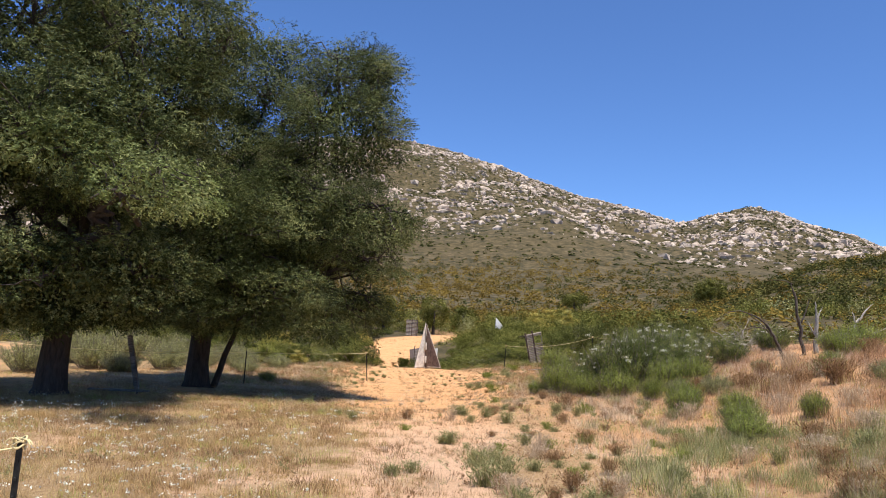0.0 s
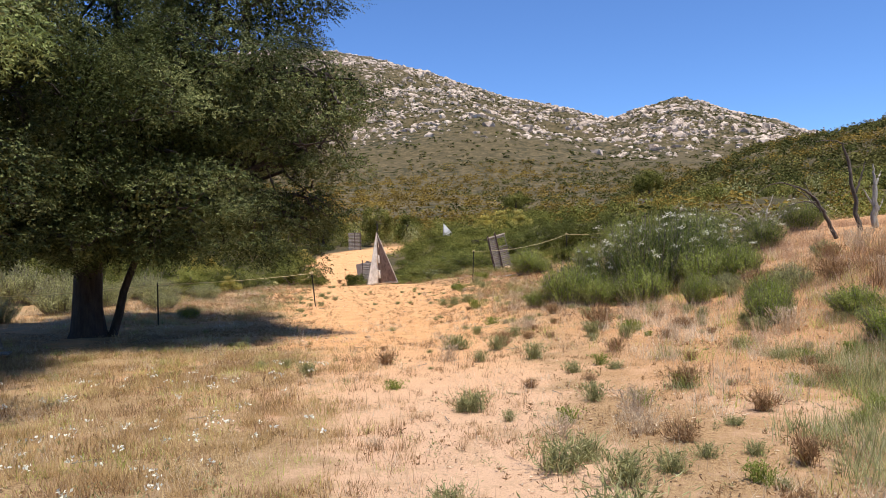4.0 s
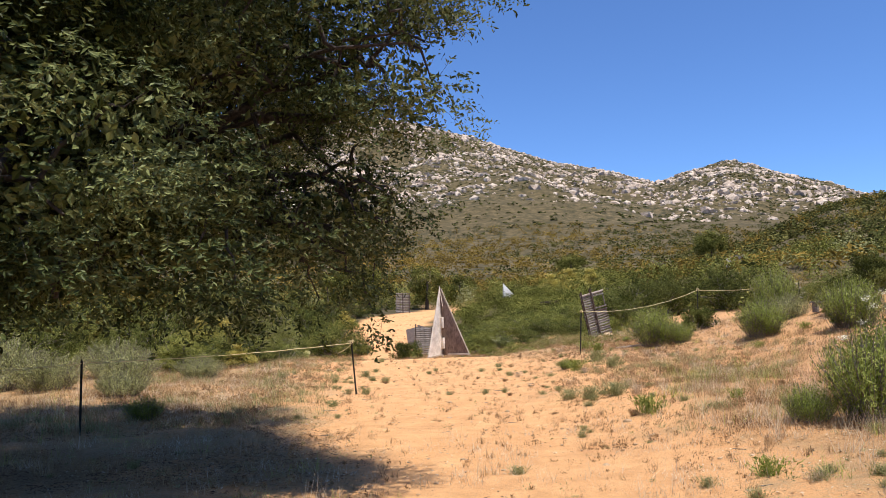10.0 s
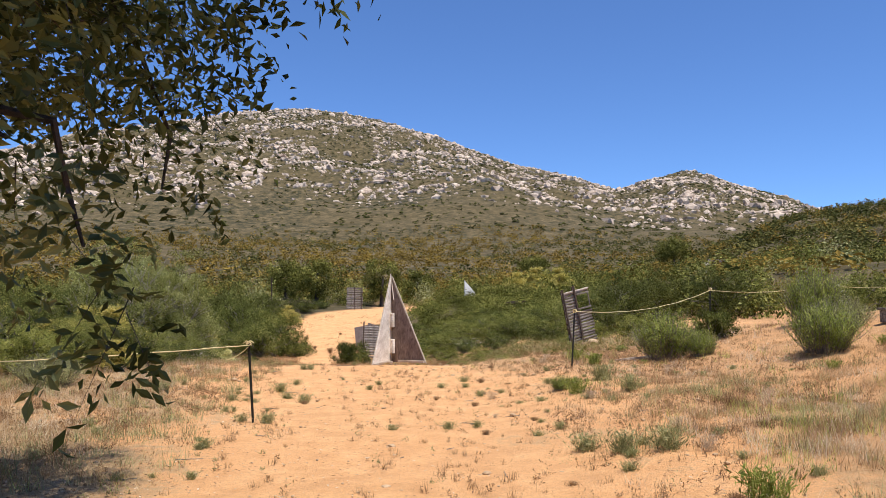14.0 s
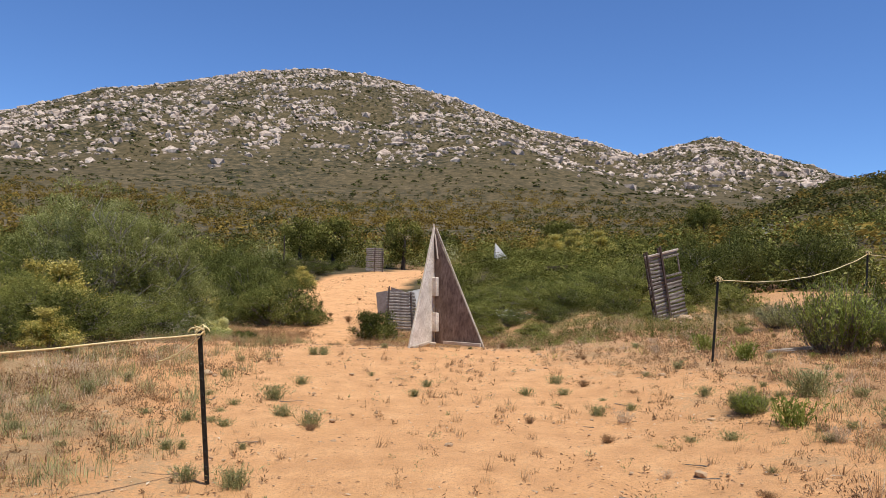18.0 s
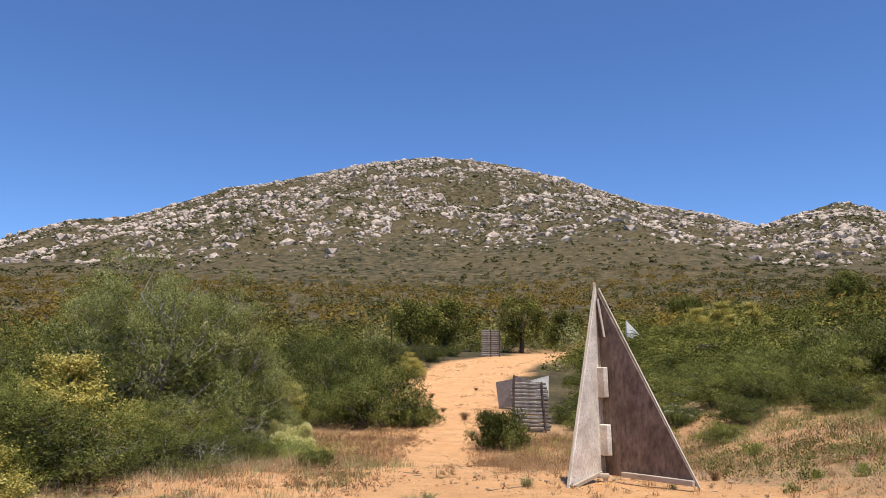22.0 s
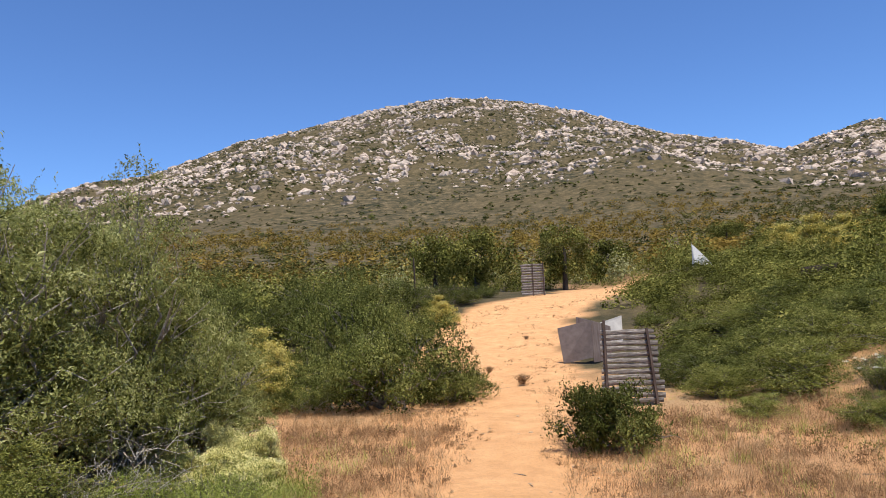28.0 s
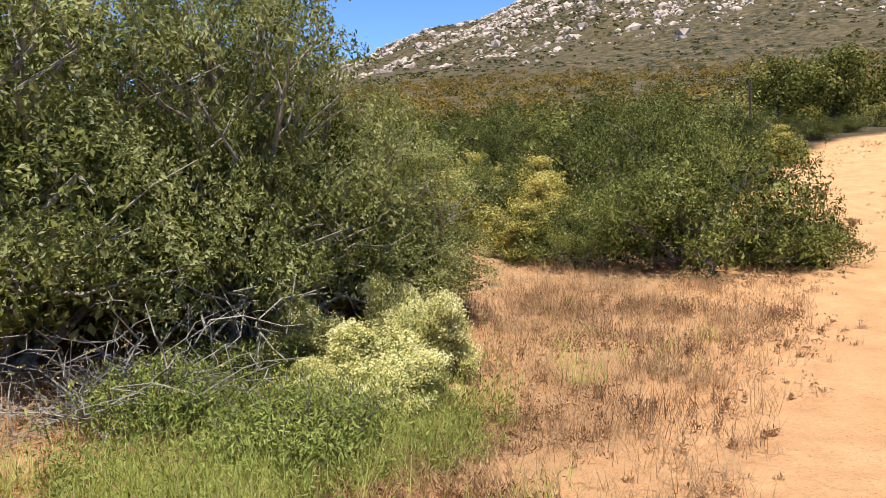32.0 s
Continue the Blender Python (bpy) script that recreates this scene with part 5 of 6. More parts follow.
PL = "dark steel fence post standing in sandy soil"
p1 = steel_post((-1.96, 28.8), 1.14, -4.5, 2, "dark steel fence post with a pale rope knotted at its head")
p2 = steel_post((-5.66, 23.85), 1.1, 0.5, 0, PL)
pm = steel_post((3.97, 33.85), 1.22, 3.0, 0, "dark steel fence post with a rope tied at its head")
p3 = steel_post((8.88, 38.0), 1.35, 1.0, 0, PL)
p4 = steel_post((14.2, 41.5), 1.3, -2.0, 0, PL)
p0 = steel_post((-1.15, 2.35), 1.12, 1.0, 0, "dark steel fence post with a pale rope tied to it")
p5 = steel_post((-13.0, 21.5), 1.1, 0, 0, PL)
for ob, h, s in ((p1, 1.16, 1), (pm, 1.22, 2), (p3, 1.35, 3), (p0, 1.12, 4)):
    knot(ob, h, s)
RL = "slack pale yellow rope strung between fence posts"
rope("rope", top_of(p1, 1.12), top_of(p2, 1.06), 0.05, RL)
rope("rope", top_of(p2, 1.06), top_of(p5, 1.0), 0.15, RL)
rope("rope", top_of(pm, 1.2), top_of(p3, 1.3), 0.22, RL)
rope("rope", top_of(p3, 1.3), top_of(p4, 1.25), 0.12, RL)
rope("rope", top_of(p4, 1.25), (24.0, 44.0, float(land(24.0, 44.0)) + 1.1), 0.15, RL)
rope("rope", top_of(p0, 1.08), (-6.5, -1.2, 0.95), 0.2, RL)
t1 = top_of(p1, 1.1)
rope("rope_tail", t1, t1 + Vector((-0.32, 0.04, -0.2)), 0.03, "short loose yellow rope end hanging from a post", 0.006)


def timber(name, a, b, w, d, mat, label, category):
    a, b = Vector(a), Vector(b)
    ob = thing(name, Matrix.Translation(a), label, category)
    bar((0, 0, 0), b - a, w, d, mat, "shaft", ob)
    return ob


timber("leaning_stake", (-7.25, 18.8, -0.06), (-7.66, 18.95, 1.42), 0.13, 0.1, GREY_SLAT, "grey wooden stake leaning in the shade of the oak", "stake")
bench = thing("plank", pose(-7.1, 17.3, float(land(-7.1, 17.3)) + 0.05, 0, 0, 8), "grey weathered plank lying in the oak's shade", "plank")
part("board", box(1.5, 0.24, 0.045, (0, 0, 0.02)), GREY_SLAT, bench)
part("bearer", box(0.09, 0.22, 0.07, (-0.5, 0, -0.035)), DARK_BATTEN, bench)
part("bearer", box(0.09, 0.22, 0.07, (0.5, 0, -0.035)), DARK_BATTEN, bench)
seat = thing("low_bench", pose(10.3, 32.3, float(land(10.3, 32.3)), 0, 0, 15), "low weathered plank bench among dry grass", "bench")
part("board", box(0.75, 0.2, 0.04, (0, 0, 0.26)), GREY_SLAT, seat)
for sx in (-0.28, 0.28):
    part("leg", box(0.06, 0.18, 0.26, (sx, 0, 0.12)), GREY_SLAT, seat)


# dead trees on the bank
def dead_tree(at, branches, mat, label):
    x, y = at
    ob = thing("dead_tree", pose(x, y, float(land(x, y)) - 0.05), label, "tree")
    r = np.random.default_rng(int(x * 10))
    for n, (a, b, r0, r1, sag) in enumerate(branches):
        p = limb_path(a, b, sag, r, 9, 0.055)
        part_np("trunk" if n == 0 else "bough", *tube(p, np.linspace(r0, r1, 9), 8, 0.12, n), mat, ob, "", True)
    return ob


dead_tree((12.15, 20.8), [((0, 0, 0), (-0.32, 0, 1.95), 0.06, 0.035, 0.0), ((-0.3, 0, 1.85), (-0.42, 0, 2.2), 0.035, 0.015, 0.0), ((-0.36, 0, 2.2), (-1.05, 0.1, 2.28), 0.016, 0.006, 0.05), ((-0.1, 0, 1.0), (0.15, 0, 1.75), 0.03, 0.012, 0)], CHARRED, "charred dead tree stump with broken top")
dead_tree((12.45, 20.7), [((0, 0, 0), (0.02, 0, 1.1), 0.085, 0.05, 0.0), ((0.02, 0, 1.05), (0.2, 0, 1.45), 0.035, 0.015, 0.0), ((0.02, 0, 1.05), (-0.02, 0, 1.6), 0.04, 0.015, 0.0), ((0.0, 0, 0.55), (-0.25, 0.05, 1.0), 0.035, 0.012, 0.0), ((0.05, 0, 0.35), (0.22, 0.0, 0.75), 0.03, 0.012, 0.0)], DEAD_WOOD, "bleached dead tree trunk with bare forked boughs")
dead_tree((13.2, 20.6), [((0, 0, 0), (0.5, 0, 1.05), 0.05, 0.035, 0.05), ((0.5, 0, 1.0), (0.95, 0.1, 1.5), 0.035, 0.012, 0.05), ((0.4, 0, 0.85), (0.35, 0.1, 1.25), 0.03, 0.01, 0.0), ((0.1, 0, 0.1), (1.4, 0.2, 0.8), 0.045, 0.015, 0.05)], DEAD_WOOD, "leaning grey dead trunk with bare boughs")
dead_tree((11.6, 20.9), [((0, 0, 0), (-0.55, 0, 1.05), 0.055, 0.035, 0.06), ((-0.5, 0, 1.0), (-1.0, 0.1, 1.35), 0.03, 0.02, 0.06), ((-1.0, 0.1, 1.35), (-2.0, 0.1, 1.15), 0.02, 0.006, 0.18), ((-0.5, 0, 0.95), (-1.5, -0.1, 0.75), 0.02, 0.006, 0.1), ((-0.45, 0, 0.8), (-1.4, 0.1, 1.5), 0.018, 0.005, 0.08), ((-0.4, 0, 0.7), (-0.75, 0.1, 1.45), 0.022, 0.006, 0.0)], CHARRED, "arching dark dead branch over dry grass")
dead_tree((11.5, 24.5), [((0, 0, 0), (0.4, 0, 1.4), 0.05, 0.012, 0.1), ((0.1, 0, 0.2), (1.3, 0, 1.0), 0.04, 0.01, 0.2), ((0, 0, 0.1), (-0.9, 0, 0.9), 0.04, 0.01, 0.2)], DEAD_WOOD, "bare grey dead shrub")


def pole(at, height, label):
    x, y = at
    ob = thing("wooden_pole", pose(x, y, float(land(x, y)) - 0.1), label, "pole")
    part_np("shaft", *tube([[0, 0, 0], [0.02, 0, height * 0.5], [0.0, 0, height]], [0.05, 0.045, 0.04], 8), DARK_BATTEN, ob)
    return ob


pole((-9.2, 76.0), 2.2, "dark wooden pole standing among the brush")
pole((46.0, 66.0), 2.8, "dark wooden pole on the hillside scrub")

# ---- boulders and scrub on the slopes ----
def patch_points(n, seed, x0, x1, y0, y1, weight):
    r = np.random.default_rng(seed)
    x, y = r.uniform(x0, x1, n), r.uniform(y0, y1, n)
    rim = np.minimum(np.minimum(x - x0, x1 - x), np.minimum(y - y0, y1 - y)) / min(2.0, 0.2 * (x1 - x0), 0.2 * (y1 - y0))
    p = np.clip(weight(x, y), 0, 1) * smooth(0.0, 1.0, rim + 0.35 * waves(x, y, 1.5, 9.0, 2))
    return np.stack([x, y], 1)[r.uniform(0, 1, n) < p]


def lump_template(seed, rough=0.28, squash=0.7, level=1):
    bm = bmesh.new()
    bmesh.ops.create_icosphere(bm, subdivisions=level, radius=1.0)
    r = np.random.default_rng(seed)
    for v in bm.verts:
        v.co *= 1 + r.uniform(-rough, rough)
        v.co.z *= squash
    v = np.array([q.co[:] for q in bm.verts])
    f = np.array([[q.index for q in p.verts] for p in bm.faces])
    bm.free()
    return v, f


def polar(az, r):
    return np.stack([CENTRE[0] + r * np.sin(np.radians(az)), CENTRE[1] + r * np.cos(np.radians(az))], 1)


def boulder_field(n, seed):
    """Boulders lie in ledges and drifts, thick on the upper slopes and sparse at the foot."""
    r = np.random.default_rng(seed)
    az, rad = r.uniform(-56, 42, n), 370 + 600 * r.uniform(0, 1, n) ** 0.85
    xy = polar(az, rad)
    x, y = xy[:, 0], xy[:, 1]
    rise = smooth(400, 590, rad) * 0.8 * (1 - 0.35 * smooth(860, 960, rad)) + 0.08 * smooth(370, 470, rad)
    ledge = smooth(-0.75, 0.35, waves(x, y, 60, 6.0, 3) + 0.7 * waves(x, y, 21, 2.4, 3))
    gully = 1 - 0.85 * smooth(0.45, 0.75, waves(x * 1.7, y * 0.5, 110, 4.4, 2))
    return xy[r.uniform(0, 1, n) < rise * (0.05 + 0.95 * ledge) * gully]


r0 = np.random.default_rng(101)
pieces = []
for s in range(4):
    xy = boulder_field(17000, 60 + s)
    size = np.clip(np.exp(r0.normal(-0.05, 0.6, len(xy))), 0.35, 4.0)[:, None] * r0.uniform(0.65, 1.4, (len(xy), 3)) * (1.15, 1.1, 1.15)
    at = ground_at(xy)
    at[:, 2] -= 0.1 * size[:, 2]
    pieces.append(spread_out(lump_template(s, 0.34, 0.8), at, size, r0.uniform(0, 6.28, len(xy))))
tagged(part_np("boulders", *join_np(pieces), BOULDER), "pale granite boulders strewn over the mountainside", "boulders", kind="stuff")


def scrub_template(seed, n, leaf=0.3):
    """A far bush of about 1 m radius from a handful of leafy tufts."""
    r = np.random.default_rng(seed)
    d = units(n, r)
    d[:, 2] = np.abs(d[:, 2])
    lump = 1 + 0.3 * np.sin(d[:, 0] * 4 + seed) * np.cos(d[:, 1] * 5 + seed)
    at = d * (r.uniform(0.55, 1.0, n) * lump)[:, None] * (1, 1, 1.05)
    knob = np.stack([np.sin(at[:, 0] * 6 + seed), np.sin(at[:, 1] * 6 + seed), 0 * lump], 1)
    face = d + 0.4 * knob + (0, 0, 0.4)
    return leaves(at, leaf, leaf * 0.6, r, d, 1.2, face, 0.4)


def scrub_stuff(name, label, mat, xy, size, seed, n_leaf, leaf, tall=1.0):
    r = np.random.default_rng(seed)
    pieces = []
    part_of = r.integers(0, 4, len(xy))
    for k in range(4):
        s = part_of == k
        if s.sum() == 0:
            continue
        sc = size[s][:, None] * r.uniform(0.8, 1.25, (s.sum(), 3)) * (1, 1, tall)
        at = ground_at(xy[s])
        at[:, 2] -= 0.1 * sc[:, 2]
        v, f = scrub_template(seed + k, n_leaf, leaf)
        turn = r.uniform(0, 6.28, s.sum())
        pieces.append(spread_out((v, f), at, sc, turn))
    tagged(part_np(name, *join_np(pieces), mat), label, name, kind="stuff")


def field(n, seed, az, rad, power=0.6):
    r = np.random.default_rng(seed)
    a = r.uniform(az[0], az[1], n)
    q = rad[0] + (rad[1] - rad[0]) * r.uniform(0, 1, n) ** power
    xy = polar(a, q)
    bare = (track_side(xy[:, 0], xy[:, 1]) < 2.4) & (xy[:, 1] < 79)
    return xy[~bare], r


# mountain scrub: small dark dots
xy, r1 = field(40000, 71, (-54, 42), (330, 960), 0.75)
keep = r1.uniform(0, 1, len(xy)) < (0.35 + 0.65 * (waves(xy[:, 0], xy[:, 1], 60, 9.0, 3) > 0.0)) * (0.45 + 0.55 * smooth(440, 560, np.hypot(xy[:, 0] - CENTRE[0], xy[:, 1] - CENTRE[1])))
xy = xy[keep]
scrub_stuff("mountain_scrub", "low dark green scrub on the mountainside", SLOPE_LEAF, xy, r1.uniform(0.6, 1.7, len(xy)) * (1 - 0.5 * smooth(800, 950, np.hypot(xy[:, 0] - CENTRE[0], xy[:, 1] - CENTRE[1]))), 72, 6, 1.2, 0.7)
# slopes at the mountain's foot: olive and ochre
for k, (n, lo, hi, n_leaf, leaf) in enumerate(((1300, 70, 130, 64, 0.3), (7500, 125, 350, 30, 0.38))):
    xy, r1 = field(n, 73 + k, (-60, 62), (lo, hi), 0.8)
    tone = waves(xy[:, 0], xy[:, 1], 55, 4.0, 3) + r1.normal(0, 0.35, len(xy)) - 0.25 * (lo < 100)
    orange = tone > -0.3 + 0.6 * smooth(8, 20, np.degrees(np.arctan2(xy[:, 0] - CENTRE[0], xy[:, 1] - CENTRE[1])))
    for name, lab, mat, sel in (("ochre_scrub", "ochre flowering scrub on the slope", ORANGE_BLOOM, orange), ("olive_scrub", "olive-green scrub on the slope", HILL_OLIVE, ~orange & (tone < -0.55)), ("green_scrub", "dark green scrub on the slope", SLOPE_LEAF, ~orange & (tone >= -0.55))):
        scrub_stuff(name, lab, mat, xy[sel], r1.uniform(0.8, 1.9, sel.sum()), 74 + 4 * k, n_leaf, leaf)
# more scrub on the near hill
xy, r1 = field(2800, 173, (19, 72), (44, 235), 0.7)
tone = waves(xy[:, 0], xy[:, 1], 40, 4.0, 3) + r1.normal(0, 0.4, len(xy))
for name, lab, mat, sel in (("orange_hill_scrub", "orange-tinged scrub on the near hill", ORANGE_BLOOM, tone > 0.1), ("green_hill_scrub", "green scrub on the near hill", SLOPE_LEAF, tone < -0.25), ("olive_hill_scrub", "olive scrub on the near hill", HILL_OLIVE, (tone >= -0.25) & (tone <= 0.1))):
    scrub_stuff(name, lab, mat, xy[sel], r1.uniform(0.7, 1.7, sel.sum()), 174, 40, 0.34)
# dense scrub that closes the field
xy, r1 = field(1500, 83, (-75, 72), (27, 84), 0.6)
x, y = xy[:, 0], xy[:, 1]
keep = ((x < -9) | (x > 4.5)) & ~((x > 4) & (x < 14) & (y < 44)) & ~((x > -12) & (y < 36)) & ~((x > -9.5) & (x < -2) & (y < 57))
dirt = (np.hypot(x - 31.5, (y - 66) * 0.7) < 4.0)
keep |= ((x > 1.5) & (y > 52) & (y < 79)) | ((y > 80) & ~((x > -10.5) & (x < 2.5) & (y < 85)))
view = (x > 1.5) & (x < 9.5) & (y > 51) & (y < 80)
xy = xy[keep & ~dirt & ~view & (np.hypot(x - 25.6, y - 74) > 4)]
tone = r1.uniform(0, 1, len(xy)) + 0.5 * waves(xy[:, 0], xy[:, 1], 14, 5.0, 2)
for name, lab, mat, sel, n_leaf in (("chaparral_thicket", "dense dark green chaparral thicket", THICKET_LEAF, tone < 0.72, 420), ("olive_thicket", "olive-green brush thicket", OLIVE_LEAF, (tone >= 0.72) & (tone < 1.0), 360), ("blooming_thicket", "brush with orange-yellow bloom", ORANGE_BLOOM, tone >= 1.12, 260), ("grey_thicket", "pale grey-green brush", GREY_LEAF, (tone >= 1.0) & (tone < 1.12), 260)):
    scrub_stuff(name, lab, mat, xy[sel], 0.55 + 1.25 * r1.uniform(0, 1, sel.sum()) ** 1.5, 90 + n_leaf, n_leaf, 0.115, 1.2)
sight = lambda x, y: (y > 57) & (y < 80) & (x > -3.0 + (y - 38) * 0.202) & (x < 0.5 + (y - 13.8) * 0.0995)
xy = patch_points(1300, 191, 0.8, 13, 53, 84, lambda x, y: (track_side(x, y) > 2.8) & (np.hypot(x - 5.4, (y - 76.8) * 0.8) > 2.3))
scrub_stuff("low_brush", "low green brush on the sandy rise", THICKET_LEAF, xy, np.random.default_rng(5).uniform(0.4, 0.85, len(xy)) * np.where(sight(xy[:, 0], xy[:, 1]), 0.75, 1.0), 192, 260, 0.15)


# far oaks behind the track and lone dark trees
def far_oak(x, y, w, h, seed, label):
    r = np.random.default_rng(seed)
    ob = thing("distant_tree", pose(x, y, float(land(x, y)) - 0.05), label, "tree")
    part_np("trunk", *tube([[0, 0, -0.1], [0.05, 0, h * 0.3], [0.1, 0, h * 0.6]], [0.2, 0.16, 0.08], 7), OAK_BARK, ob)
    d = units(46, r)
    k = d * r.uniform(0.4, 0.85, (46, 1)) * (w * 0.5, w * 0.5, h * 0.48) + (0, 0, h * 0.52)
    k[:, 2] = np.clip(k[:, 2], 0.35, None)
    q = r.integers(0, 46, 5200)
    at = k[q] + units(5200, r) * r.uniform(0.3, 1, (5200, 1)) * w * 0.15
    part_np("crown", *leaves(at[at[:, 2] > 0], 0.17 * max(1.0, w / 5), 0.11 * max(1.0, w / 5), r, None, 1.0, (at - k[q])[at[:, 2] > 0] + (0, 0, 0.2), 0.4), THICKET_LEAF, ob)


far_oak(-6.6, 84.5, 5.6, 4.6, 1, "dense dark oak behind the sandy track")
far_oak(-0.9, 86.5, 4.4, 4.8, 2, "dense dark oak behind the sandy track")
far_oak(-9.8, 88.0, 4.5, 4.0, 3, "dark oak standing in the brush")
far_oak(2.6, 95.0, 4.5, 3.2, 4, "low dark oak in the brush")
far_oak(68.0, 194.0, 11.0, 7.2, 5, "lone dark tree at the mouth of the valley")
far_oak(28.0, 165.0, 7.0, 4.0, 6, "lone dark bush on the slope")

# ---- grasses and weeds ----
def tufts(name, label, mat, xy, per, height, width, seed, spread=0.05, lean=0.6):
    r = np.random.default_rng(seed)
    g = ground_at(xy)
    at = np.repeat(g, per, 0) + np.concatenate([r.normal(size=(len(g) * per, 2)) * spread, np.zeros((len(g) * per, 1))], 1)
    h = np.repeat(np.exp(r.normal(0, 0.3, len(g))), per)[:, None]
    v, f = blades(at, height * h, width, r, lean, True)
    tagged(part_np(name, v, f, mat), label, "grass", kind="stuff")


off = lambda x, y: litter_cover(x, y)
walk_gap = lambda x, y: smooth(0.15, 0.5, np.abs(x - np.interp(y, [-3, 5, 10, 20, 30, 36, 41], [1.45, 0.4, -0.35, -0.1, -1.2, -2.25, -2.85])))
clumpy = lambda x, y, size, seed, th=0.0: smooth(th - 0.1, th + 0.25, waves(x, y, size, seed, 3))
tufts("dry_grass", "dense golden dry grass on the open field", DRY_GRASS, patch_points(44000, 1, -10, 2.0, 1.5, 18, lambda x, y: (0.3 + 0.7 * off(x, y)) * smooth(0.2, 1.4, np.abs(x - 1.2)) * (0.12 + 0.88 * clumpy(x, y, 0.9, 2.0))), 12, 0.10, 0.0055, 1, 0.05, 1.0)
tufts("brown_grass", "brown dead grass among the golden grass", RUST_WEED, patch_points(26000, 11, -10, 3.0, 1.5, 18, lambda x, y: (0.4 + 0.6 * off(x, y)) * clumpy(x, y, 1.1, 7.0)), 10, 0.10, 0.0065, 10, 0.05, 1.0)
tufts("pale_straw", "pale straw among the golden grass", PALE_GRASS, patch_points(9000, 14, -10, 6.0, 1.5, 24, lambda x, y: clumpy(x, y, 1.4, 6.0, 0.1)), 9, 0.16, 0.004, 15, 0.06, 1.1)
tufts("olive_grass", "greenish olive grass in the dry field", GREEN_GRASS, patch_points(16000, 12, -10, 1.6, 2, 20, lambda x, y: 0.8 * off(x, y) * clumpy(x, y, 1.2, 5.5, 0.15)), 9, 0.11, 0.005, 13, 0.05, 1.0)
tufts("dry_grass", "dry grass under the oaks", DRY_GRASS, patch_points(7000, 16, -15, -1.5, 14, 27, lambda x, y: 0.9 * off(x, y) * clumpy(x, y, 1.4, 3.5, -0.2)), 8, 0.12, 0.005, 17, 0.06, 1.0)
tufts("reddish_grass", "reddish dry grass on the bank", PINK_GRASS, patch_points(15000, 2, 2.5, 15, 3, 27, lambda x, y: off(x, y) * (0.1 + 0.9 * smooth(5, 8.5, x)) * (0.08 + 0.92 * clumpy(x, y, 1.1, 2.6, 0.05))), 26, 0.25, 0.005, 2, 0.075, 1.0)
tufts("pale_straw", "tall pale straw on the bank", PALE_GRASS, patch_points(5000, 18, 3.0, 13, 4, 26, lambda x, y: clumpy(x, y, 0.9, 3.3, 0.2)), 20, 0.3, 0.005, 19, 0.07, 0.9)
tufts("green_bank_grass", "green grass patches on the bank", GREEN_GRASS, patch_points(7000, 28, 3.0, 13, 6, 30, lambda x, y: 0.8 * clumpy(x, y, 1.8, 8.3, 0.3)), 12, 0.24, 0.005, 29, 0.06, 0.9)
tufts("reddish_grass", "reddish dry grass beside the track", RUST_WEED, patch_points(13000, 3, -8.5, 3.5, 38, 51, lambda x, y: smooth(0.55, 1.3, track_side(x, y)) * smooth(38.5, 42, y) * (0.3 + 0.7 * clumpy(x, y, 0.8, 3.0, 0.05))), 20, 0.16, 0.005, 3, 0.08, 1.1)
tufts("green_grass", "green tufts among the reddish grass", GREEN_GRASS, patch_points(1500, 61, -7, 2.5, 40.5, 50, lambda x, y: smooth(1.0, 1.6, track_side(x, y)) * clumpy(x, y, 0.9, 2.3, 0.2)), 16, 0.2, 0.006, 62, 0.06, 0.9)
tufts("dry_grass", "pale dry grass under the brush", PALE_GRASS, patch_points(6000, 4, -12, -3.0, 24, 42, lambda x, y: 0.9 * smooth(-2.6, -4.2, x) * (0.1 + 0.9 * clumpy(x, y, 1.1, 4.0))), 11, 0.19, 0.004, 4, 0.06, 1.0)
tufts("brown_grass", "brown dead grass under the brush", RUST_WEED, patch_points(9000, 44, -12, -2.6, 24, 42, lambda x, y: 0.9 * smooth(-2.2, -4.2, x) * clumpy(x, y, 1.1, 8.6)), 11, 0.13, 0.0065, 45, 0.05, 1.0)
tufts("dry_grass", "pale dry grass on the sandy rise", PALE_GRASS, patch_points(5500, 5, 1.5, 12, 17, 46, lambda x, y: (0.15 + 0.7 * smooth(3, 7, x)) * clumpy(x, y, 0.8, 3.0, 0.25)), 13, 0.15, 0.0065, 5, 0.05, 1.0)
tufts("reddish_grass", "rust-red dry grass on the sandy rise", RUST_WEED, patch_points(15000, 25, 1.6, 13, 19, 46, lambda x, y: (0.2 + 0.8 * smooth(2.5, 5, x)) * (0.08 + 0.92 * clumpy(x, y, 0.7, 5.2, 0.15))), 13, 0.11, 0.0065, 26, 0.045, 1.0)
tufts("dead_weed", "small brown dead weeds on bare sand", RUST_WEED, patch_points(13000, 6, -5, 7, 0, 50, lambda x, y: (0.3 + 0.3 * off(x, y)) * walk_gap(x, y) * (0.15 + 0.85 * clumpy(x, y, 1.6, 7.0))), 24, 0.09, 0.005, 6, 0.03, 1.0)
tufts("green_grass", "fresh green grass at the foot of the bushes", GREEN_GRASS, patch_points(2600, 7, -6.6, -4.7, 42.0, 44.8, lambda x, y: (track_side(x, y) > 2.1 + 0.6 * waves(x, y, 1.5, 2.0, 2)) * (0.15 + 0.85 * clumpy(x, y, 0.7, 4.0))), 14, 0.2, 0.005, 7, 0.06, 1.1)
